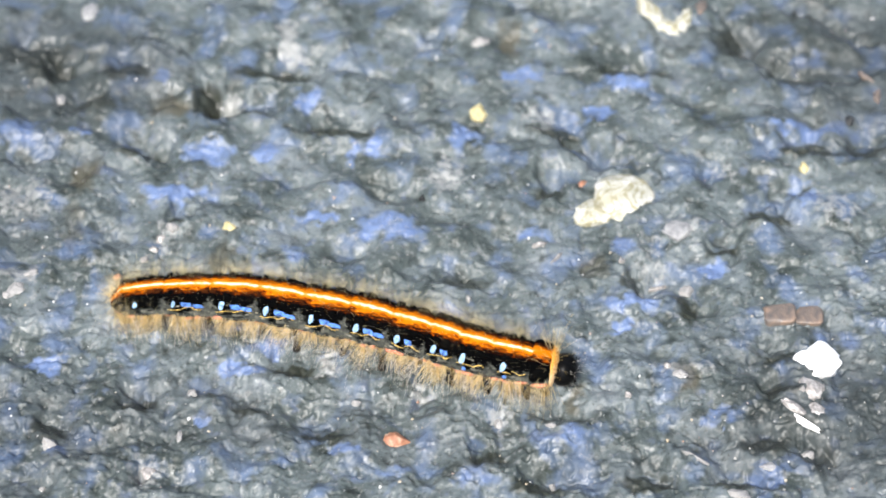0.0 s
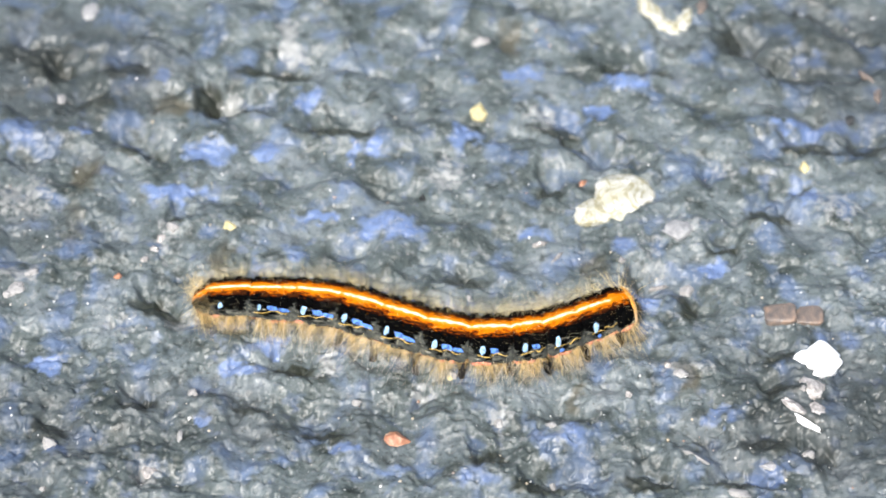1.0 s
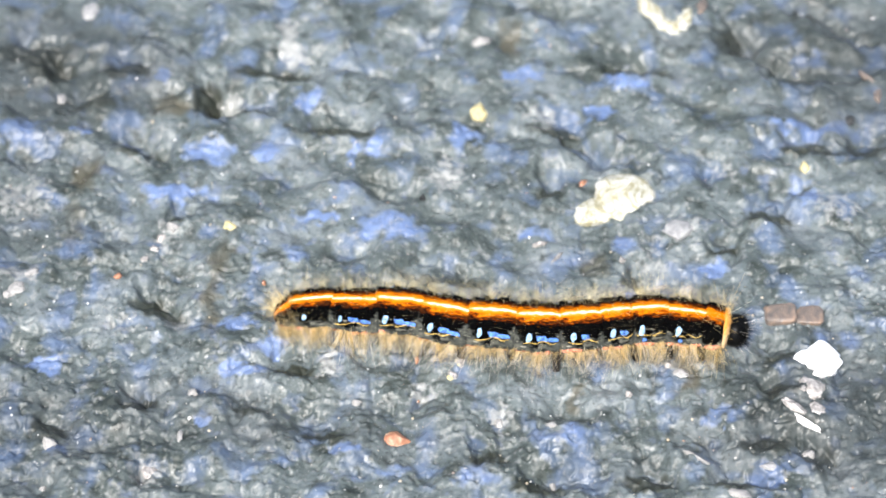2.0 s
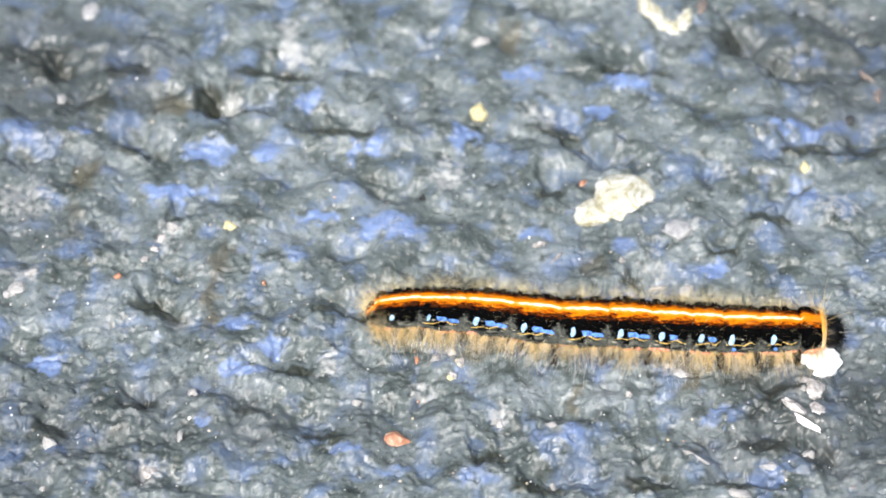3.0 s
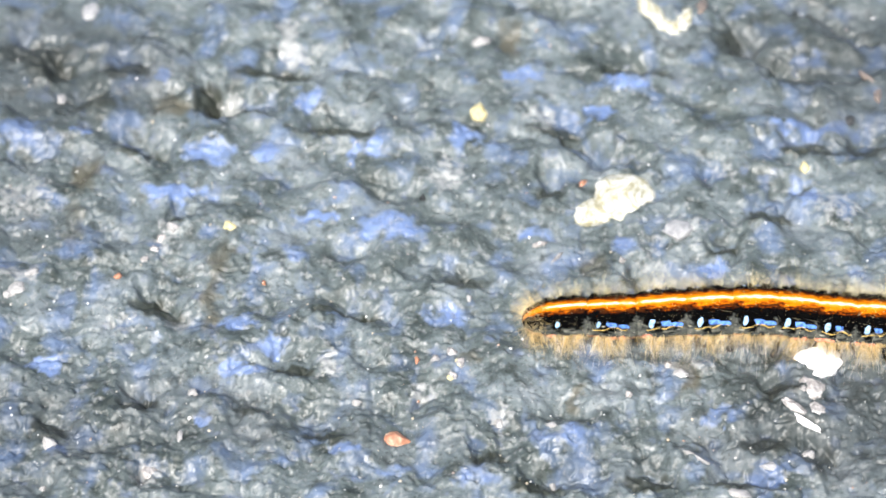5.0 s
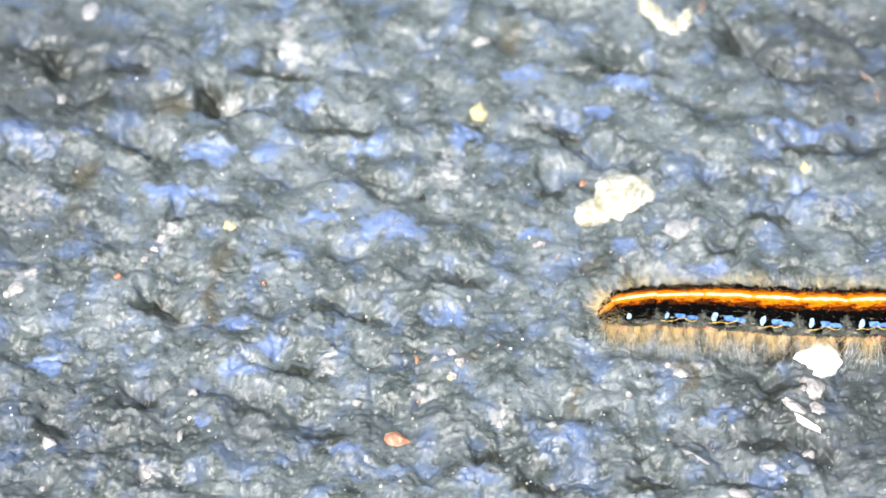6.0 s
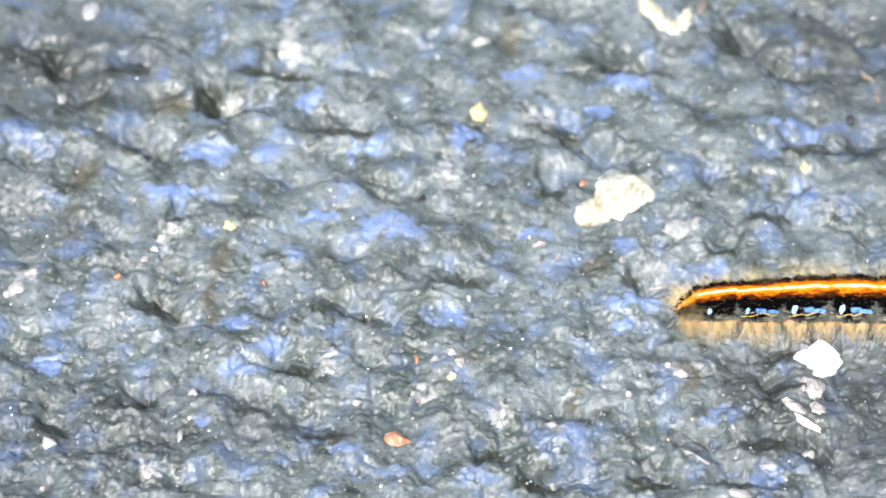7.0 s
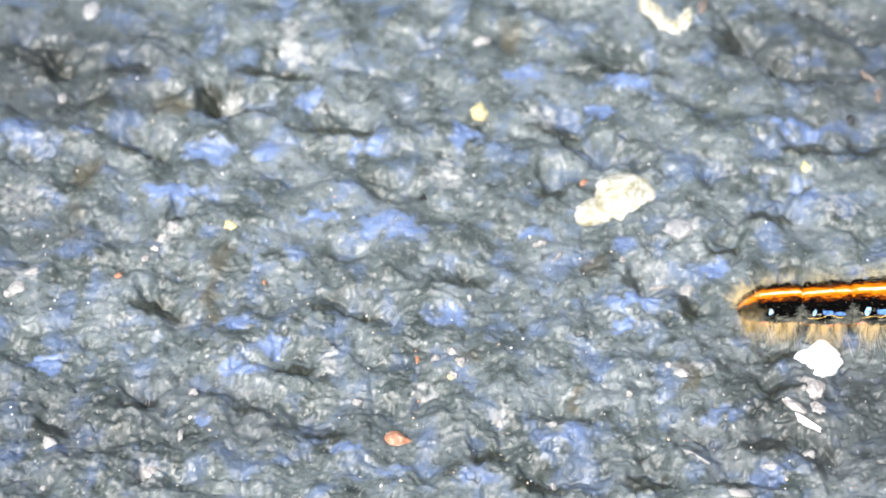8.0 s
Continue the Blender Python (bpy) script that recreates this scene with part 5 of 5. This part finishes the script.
    walk(segments[4], [
        (0.0, pose(0.00752, -0.00117, 0.00325, 0, -0.2, -13.0)), (0.2, pose(0.00726, -0.00100, 0.00325, 0, -0.2, -18.4)), (0.5, pose(0.00771, -0.00157, 0.00325, 0, -0.2, -13.9)),
        (0.7, pose(0.00752, -0.00206, 0.00325, 0, -0.2, -16.0)), (1.0, pose(0.00702, -0.00185, 0.00325, 0, -0.2, -20.1)), (1.2, pose(0.00757, -0.00156, 0.00325, 0, -0.2, -12.5)),
        (1.5, pose(0.00746, -0.00202, 0.00325, 0, -0.2, -2.4)), (1.7, pose(0.00719, -0.00169, 0.00325, 0, -0.2, -6.8)), (2.8, pose(0.00789, -0.00048, 0.00325, 0, -0.2, 2.0)),
        (3.0, pose(0.00750, -0.00100, 0.00325, 0, -0.2, -2.6)), (3.2, pose(0.00752, -0.00047, 0.00325, 0, -0.2, -7.8)), (3.5, pose(0.00777, -0.00047, 0.00325, 0, -0.2, 0.8)),
        (3.7, pose(0.00735, -0.00079, 0.00325, 0, -0.2, -0.9)), (4.0, pose(0.00771, 0.00022, 0.00325, 0, -0.2, -3.2)), (4.2, pose(0.00779, 0.00001, 0.00325, 0, -0.2, 4.0)),
        (4.5, pose(0.00731, -0.00016, 0.00325, 0, -0.2, -2.0)), (4.7, pose(0.00760, 0.00022, 0.00325, 0, -0.2, -1.7)), (5.8, pose(0.00785, -0.00023, 0.00325, 0, -0.2, -0.9)),
        (6.0, pose(0.00750, -0.00059, 0.00325, 0, -0.2, -1.7)), (6.2, pose(0.00726, -0.00043, 0.00325, 0, -0.2, -4.9)), (6.5, pose(0.00782, 0.00015, 0.00325, 0, -0.2, 0.8)),
        (6.7, pose(0.00785, -0.00036, 0.00325, 0, -0.2, 0.3)), (7.0, pose(0.00754, -0.00014, 0.00325, 0, -0.2, -2.6)), (7.2, pose(0.00788, -0.00012, 0.00325, 0, -0.2, -1.1)),
        (7.5, pose(0.00788, -0.00046, 0.00325, 0, -0.2, -2.0)), (7.7, pose(0.00766, -0.00029, 0.00325, 0, -0.2, -2.6)), (8.0, pose(0.00789, -0.00018, 0.00325, 0, -0.2, -1.5)),
    ])
    walk(segments[5], [
        (0.0, pose(0.01228, -0.00236, 0.00325, 0, 0.1, -17.1)), (0.2, pose(0.01179, -0.00267, 0.00325, 0, 0.1, -21.3)), (0.5, pose(0.01223, -0.00289, 0.00325, 0, 0.2, -20.8)),
        (0.7, pose(0.01228, -0.00339, 0.00325, 0, 0.1, -15.9)), (1.0, pose(0.01167, -0.00330, 0.00325, 0, 0.1, -12.4)), (1.2, pose(0.01219, -0.00262, 0.00325, 0, 0.2, -12.6)),
        (1.5, pose(0.01241, -0.00189, 0.00325, 0, 0.1, 2.6)), (1.7, pose(0.01214, -0.00190, 0.00325, 0, 0.1, 1.0)), (2.8, pose(0.01267, -0.00046, 0.00325, 0, 0.2, -4.3)),
        (3.0, pose(0.01238, -0.00117, 0.00325, 0, 0.2, -3.9)), (3.2, pose(0.01203, -0.00113, 0.00325, 0, 0.2, -7.7)), (3.5, pose(0.01254, -0.00057, 0.00325, 0, 0.2, -5.8)),
        (3.7, pose(0.01219, -0.00075, 0.00325, 0, 0.1, -0.1)), (4.0, pose(0.01229, -0.00025, 0.00325, 0, 0.2, -7.7)), (4.2, pose(0.01266, 0.00023, 0.00325, 0, 0.1, -0.9)),
        (4.5, pose(0.01213, -0.00032, 0.00325, 0, 0.2, -3.3)), (4.7, pose(0.01211, -0.00010, 0.00325, 0, 0.2, -6.8)), (5.8, pose(0.01251, -0.00048, 0.00325, 0, 0.2, -6.8)),
        (6.0, pose(0.01248, -0.00060, 0.00325, 0, 0.2, 1.6)), (6.2, pose(0.01211, -0.00069, 0.00325, 0, 0.2, 0.2)), (6.5, pose(0.01265, 0.00010, 0.00325, 0, 0.2, -0.8)),
        (6.7, pose(0.01261, -0.00035, 0.00325, 0, 0.2, 0.1)), (7.0, pose(0.01230, -0.00034, 0.00325, 0, 0.2, -2.1)), (7.2, pose(0.01265, -0.00020, 0.00325, 0, 0.2, -0.8)),
        (7.5, pose(0.01261, -0.00060, 0.00325, 0, 0.2, -1.6)), (7.7, pose(0.01239, -0.00048, 0.00325, 0, 0.2, -2.0)), (8.0, pose(0.01264, -0.00029, 0.00325, 0, 0.2, -1.2)),
    ])
    walk(segments[6], [
        (0.0, pose(0.01670, -0.00382, 0.00323, 0, 0.5, -17.9)), (0.2, pose(0.01622, -0.00435, 0.00323, 0, 0.5, -18.6)), (0.5, pose(0.01643, -0.00454, 0.00323, 0, 0.5, -18.4)),
        (0.7, pose(0.01660, -0.00451, 0.00323, 0, 0.5, -11.3)), (1.0, pose(0.01628, -0.00382, 0.00323, 0, 0.5, 1.4)), (1.2, pose(0.01660, -0.00326, 0.00323, 0, 0.5, 0.1)),
        (1.5, pose(0.01696, -0.00155, 0.00323, 0, 0.5, 6.8)), (1.7, pose(0.01669, -0.00157, 0.00323, 0, 0.5, 7.5)), (2.8, pose(0.01702, -0.00099, 0.00323, 0, 0.5, -7.7)),
        (3.0, pose(0.01677, -0.00152, 0.00323, 0, 0.5, -3.6)), (3.2, pose(0.01639, -0.00159, 0.00323, 0, 0.5, -3.4)), (3.5, pose(0.01689, -0.00110, 0.00323, 0, 0.5, -4.6)),
        (3.7, pose(0.01685, -0.00072, 0.00323, 0, 0.4, 1.8)), (4.0, pose(0.01659, -0.00068, 0.00323, 0, 0.5, -0.6)), (4.2, pose(0.01719, 0.00003, 0.00323, 0, 0.5, -2.4)),
        (4.5, pose(0.01667, -0.00057, 0.00323, 0, 0.4, -1.4)), (4.7, pose(0.01639, -0.00065, 0.00323, 0, 0.5, -5.9)), (5.8, pose(0.01648, -0.00085, 0.00323, 0, 0.5, 0.5)),
        (6.0, pose(0.01689, -0.00041, 0.00323, 0, 0.5, 2.4)), (6.2, pose(0.01646, -0.00054, 0.00323, 0, 0.5, 2.2)), (6.5, pose(0.01710, 0.00004, 0.00323, 0, 0.5, -0.6)),
        (6.7, pose(0.01704, -0.00035, 0.00323, 0, 0.5, 0.1)), (7.0, pose(0.01670, -0.00048, 0.00323, 0, 0.5, -1.6)), (7.2, pose(0.01706, -0.00025, 0.00323, 0, 0.5, -0.6)),
        (7.5, pose(0.01701, -0.00071, 0.00323, 0, 0.5, -1.1)), (7.7, pose(0.01679, -0.00061, 0.00323, 0, 0.5, -1.5)), (8.0, pose(0.01705, -0.00036, 0.00323, 0, 0.5, -0.8)),
    ])
    walk(segments[7], [
        (0.0, pose(0.02033, -0.00504, 0.00319, 0, 0.7, -21.0)), (0.2, pose(0.01991, -0.00550, 0.00319, 0, 0.7, -16.8)), (0.5, pose(0.01996, -0.00549, 0.00319, 0, 0.7, -10.5)),
        (0.7, pose(0.02018, -0.00497, 0.00319, 0, 0.7, -1.2)), (1.0, pose(0.02011, -0.00340, 0.00319, 0, 0.7, 9.4)), (1.2, pose(0.02030, -0.00287, 0.00319, 0, 0.7, 10.8)),
        (1.5, pose(0.02083, -0.00103, 0.00319, 0, 0.7, 7.2)), (1.7, pose(0.02053, -0.00095, 0.00319, 0, 0.6, 9.3)), (2.8, pose(0.02066, -0.00147, 0.00319, 0, 0.7, -6.3)),
        (3.0, pose(0.02061, -0.00175, 0.00319, 0, 0.7, -4.2)), (3.2, pose(0.02018, -0.00168, 0.00319, 0, 0.7, 0.7)), (3.5, pose(0.02068, -0.00128, 0.00319, 0, 0.7, -1.4)),
        (3.7, pose(0.02089, -0.00053, 0.00319, 0, 0.7, 3.2)), (4.0, pose(0.02050, -0.00052, 0.00319, 0, 0.7, 3.8)), (4.2, pose(0.02085, -0.00012, 0.00319, 0, 0.7, -2.5)),
        (4.5, pose(0.02065, -0.00065, 0.00319, 0, 0.7, -3.0)), (4.7, pose(0.02014, -0.00098, 0.00319, 0, 0.7, -4.8)), (5.8, pose(0.02032, -0.00062, 0.00319, 0, 0.6, 4.3)),
        (6.0, pose(0.02087, -0.00025, 0.00319, 0, 0.6, 2.4)), (6.2, pose(0.02043, -0.00039, 0.00319, 0, 0.6, 2.2)), (6.5, pose(0.02107, 0.00000, 0.00319, 0, 0.6, -0.5)),
        (6.7, pose(0.02102, -0.00034, 0.00319, 0, 0.6, 0.2)), (7.0, pose(0.02065, -0.00058, 0.00319, 0, 0.6, -1.4)), (7.2, pose(0.02103, -0.00028, 0.00319, 0, 0.6, -0.4)),
        (7.5, pose(0.02097, -0.00078, 0.00319, 0, 0.6, -1.0)), (7.7, pose(0.02074, -0.00070, 0.00319, 0, 0.6, -1.3)), (8.0, pose(0.02102, -0.00041, 0.00319, 0, 0.6, -0.7)),
    ])
    walk(segments[8], [
        (0.0, pose(0.02370, -0.00626, 0.00314, 0, 1.0, -16.2)), (0.2, pose(0.02339, -0.00628, 0.00314, 0, 1.0, -7.0)), (0.5, pose(0.02325, -0.00551, 0.00314, 0, 1.1, 9.6)),
        (0.7, pose(0.02356, -0.00451, 0.00314, 0, 1.0, 15.0)), (1.0, pose(0.02359, -0.00242, 0.00314, 0, 1.0, 22.3)), (1.2, pose(0.02369, -0.00189, 0.00314, 0, 1.0, 20.4)),
        (1.5, pose(0.02432, -0.00055, 0.00314, 0, 1.1, 9.5)), (1.7, pose(0.02431, -0.00041, 0.00314, 0, 1.0, 6.4)), (2.8, pose(0.02412, -0.00170, 0.00314, 0, 1.0, -1.6)),
        (3.0, pose(0.02419, -0.00192, 0.00314, 0, 1.0, -0.1)), (3.2, pose(0.02379, -0.00140, 0.00314, 0, 1.0, 8.2)), (3.5, pose(0.02421, -0.00108, 0.00314, 0, 1.0, 8.6)),
        (3.7, pose(0.02456, -0.00021, 0.00314, 0, 1.0, 7.3)), (4.0, pose(0.02408, -0.00019, 0.00314, 0, 1.0, 6.4)), (4.2, pose(0.02430, -0.00027, 0.00314, 0, 1.1, -2.5)),
        (4.5, pose(0.02417, -0.00074, 0.00314, 0, 1.0, 2.4)), (4.7, pose(0.02358, -0.00104, 0.00314, 0, 1.0, 4.0)), (5.8, pose(0.02412, -0.00036, 0.00314, 0, 1.0, 3.1)),
        (6.0, pose(0.02472, -0.00011, 0.00314, 0, 1.0, 1.7)), (6.2, pose(0.02427, -0.00026, 0.00314, 0, 1.0, 1.6)), (6.5, pose(0.02487, -0.00002, 0.00314, 0, 1.0, -0.2)),
        (6.7, pose(0.02484, -0.00032, 0.00314, 0, 1.0, 0.3)), (7.0, pose(0.02444, -0.00065, 0.00314, 0, 1.0, -0.7)), (7.2, pose(0.02483, -0.00030, 0.00314, 0, 1.0, -0.1)),
        (7.5, pose(0.02477, -0.00083, 0.00314, 0, 1.0, -0.5)), (7.7, pose(0.02454, -0.00077, 0.00314, 0, 1.0, -0.7)), (8.0, pose(0.02482, -0.00045, 0.00314, 0, 1.0, -0.3)),
    ])
    walk(segments[9], [
        (0.0, pose(0.02747, -0.00716, 0.00299, 0, 3.2, -11.3)), (0.2, pose(0.02732, -0.00655, 0.00299, 0, 3.3, -2.3)), (0.5, pose(0.02690, -0.00434, 0.00299, 0, 3.2, 25.6)),
        (0.7, pose(0.02735, -0.00312, 0.00299, 0, 3.1, 25.2)), (1.0, pose(0.02733, -0.00070, 0.00299, 0, 3.3, 24.9)), (1.2, pose(0.02737, -0.00042, 0.00299, 0, 3.2, 21.5)),
        (1.5, pose(0.02792, -0.00005, 0.00299, 0, 3.5, 3.4)), (1.7, pose(0.02816, -0.00030, 0.00299, 0, 3.3, -6.0)), (2.8, pose(0.02806, -0.00168, 0.00299, 0, 3.1, 2.5)),
        (3.0, pose(0.02827, -0.00182, 0.00299, 0, 2.9, 2.2)), (3.2, pose(0.02798, -0.00061, 0.00299, 0, 3.1, 13.0)), (3.5, pose(0.02823, -0.00021, 0.00299, 0, 3.2, 15.8)),
        (3.7, pose(0.02860, 0.00035, 0.00299, 0, 3.2, 7.2)), (4.0, pose(0.02796, 0.00022, 0.00299, 0, 3.3, 4.6)), (4.2, pose(0.02784, -0.00030, 0.00299, 0, 3.6, 3.1)),
        (4.5, pose(0.02819, -0.00045, 0.00299, 0, 3.3, 4.6)), (4.7, pose(0.02758, -0.00062, 0.00299, 0, 3.3, 6.5)), (5.8, pose(0.02827, -0.00015, 0.00299, 0, 3.3, 3.1)),
        (6.0, pose(0.02885, 0.00001, 0.00299, 0, 3.3, 2.0)), (6.2, pose(0.02840, -0.00015, 0.00299, 0, 3.3, 1.9)), (6.5, pose(0.02897, -0.00001, 0.00299, 0, 3.3, 0.5)),
        (6.7, pose(0.02895, -0.00029, 0.00299, 0, 3.3, 0.8)), (7.0, pose(0.02853, -0.00068, 0.00299, 0, 3.3, 0.0)), (7.2, pose(0.02894, -0.00029, 0.00299, 0, 3.3, 0.5)),
        (7.5, pose(0.02887, -0.00084, 0.00299, 0, 3.3, 0.3)), (7.7, pose(0.02864, -0.00080, 0.00299, 0, 3.3, 0.1)), (8.0, pose(0.02893, -0.00045, 0.00299, 0, 3.3, 0.4)),
    ])
    walk(neck_segment, [
        (0.0, pose(0.03072, -0.00775, 0.00284, 0, 1.8, -9.8)), (0.2, pose(0.03048, -0.00663, 0.00284, 0, 1.8, -1.0)), (0.5, pose(0.02981, -0.00270, 0.00284, 0, 1.8, 31.4)),
        (0.7, pose(0.03032, -0.00157, 0.00284, 0, 1.8, 28.9)), (1.0, pose(0.03014, 0.00060, 0.00284, 0, 1.9, 24.9)), (1.2, pose(0.03036, 0.00074, 0.00284, 0, 1.8, 21.2)),
        (1.5, pose(0.03084, -0.00000, 0.00284, 0, 1.9, -0.3)), (1.7, pose(0.03128, -0.00085, 0.00284, 0, 1.8, -12.0)), (2.8, pose(0.03151, -0.00147, 0.00284, 0, 1.8, 3.9)),
        (3.0, pose(0.03190, -0.00166, 0.00284, 0, 1.7, 2.8)), (3.2, pose(0.03117, 0.00019, 0.00284, 0, 1.8, 14.9)), (3.5, pose(0.03126, 0.00075, 0.00284, 0, 1.8, 18.6)),
        (3.7, pose(0.03174, 0.00072, 0.00284, 0, 1.8, 6.6)), (4.0, pose(0.03105, 0.00042, 0.00284, 0, 1.9, 3.3)), (4.2, pose(0.03075, -0.00005, 0.00284, 0, 1.9, 6.0)),
        (4.5, pose(0.03124, -0.00019, 0.00284, 0, 1.9, 5.0)), (4.7, pose(0.03064, -0.00026, 0.00284, 0, 1.9, 6.9)), (5.8, pose(0.03135, 0.00002, 0.00284, 0, 1.9, 3.3)),
        (6.0, pose(0.03192, 0.00013, 0.00284, 0, 1.9, 2.2)), (6.2, pose(0.03147, -0.00004, 0.00284, 0, 1.9, 2.1)), (6.5, pose(0.03203, 0.00002, 0.00284, 0, 1.9, 0.8)),
        (6.7, pose(0.03201, -0.00023, 0.00284, 0, 1.9, 1.2)), (7.0, pose(0.03159, -0.00067, 0.00284, 0, 1.9, 0.4)), (7.2, pose(0.03201, -0.00025, 0.00284, 0, 1.9, 0.8)),
        (7.5, pose(0.03194, -0.00081, 0.00284, 0, 1.9, 0.6)), (7.7, pose(0.03170, -0.00078, 0.00284, 0, 1.9, 0.4)), (8.0, pose(0.03200, -0.00041, 0.00284, 0, 1.9, 0.7)),
    ])
    walk(head, [
        (0.0, pose(0.03289, -0.00811, 0.00250, 0, 0.0, -9.4)), (0.2, pose(0.03215, -0.00666, 0.00226, 0, 14.0, -0.7)), (0.5, pose(0.03057, -0.00222, 0.00190, 0, 35.0, 32.9)),
        (0.7, pose(0.03111, -0.00112, 0.00190, 0, 35.0, 29.9)), (1.0, pose(0.03094, 0.00097, 0.00190, 0, 35.0, 24.9)), (1.2, pose(0.03168, 0.00125, 0.00214, 0, 21.0, 21.1)),
        (1.5, pose(0.03302, -0.00004, 0.00250, 0, 0.0, -1.1)), (1.7, pose(0.03341, -0.00135, 0.00250, 0, 0.0, -13.5)), (2.8, pose(0.03372, -0.00131, 0.00250, 0, 0.0, 4.3)),
        (3.0, pose(0.03412, -0.00155, 0.00250, 0, 0.0, 2.9)), (3.2, pose(0.03329, 0.00077, 0.00250, 0, 0.0, 15.3)), (3.5, pose(0.03333, 0.00147, 0.00250, 0, 0.0, 19.3)),
        (3.7, pose(0.03391, 0.00097, 0.00250, 0, 0.0, 6.5)), (4.0, pose(0.03323, 0.00054, 0.00250, 0, 0.0, 3.0)), (4.2, pose(0.03291, 0.00020, 0.00250, 0, 0.0, 6.6)),
        (4.5, pose(0.03341, 0.00000, 0.00250, 0, 0.0, 5.1)), (4.7, pose(0.03281, 0.00001, 0.00250, 0, 0.0, 6.9)), (5.8, pose(0.03353, 0.00015, 0.00250, 0, 0.0, 3.3)),
        (6.0, pose(0.03410, 0.00021, 0.00250, 0, 0.0, 2.3)), (6.2, pose(0.03365, 0.00005, 0.00250, 0, 0.0, 2.2)), (6.5, pose(0.03421, 0.00006, 0.00250, 0, 0.0, 0.9)),
        (6.7, pose(0.03419, -0.00019, 0.00250, 0, 0.0, 1.2)), (7.0, pose(0.03377, -0.00065, 0.00250, 0, 0.0, 0.5)), (7.2, pose(0.03419, -0.00022, 0.00250, 0, 0.0, 0.9)),
        (7.5, pose(0.03412, -0.00079, 0.00250, 0, 0.0, 0.7)), (7.7, pose(0.03388, -0.00076, 0.00250, 0, 0.0, 0.5)), (8.0, pose(0.03419, -0.00038, 0.00250, 0, 0.0, 0.8)),
    ])


motions()
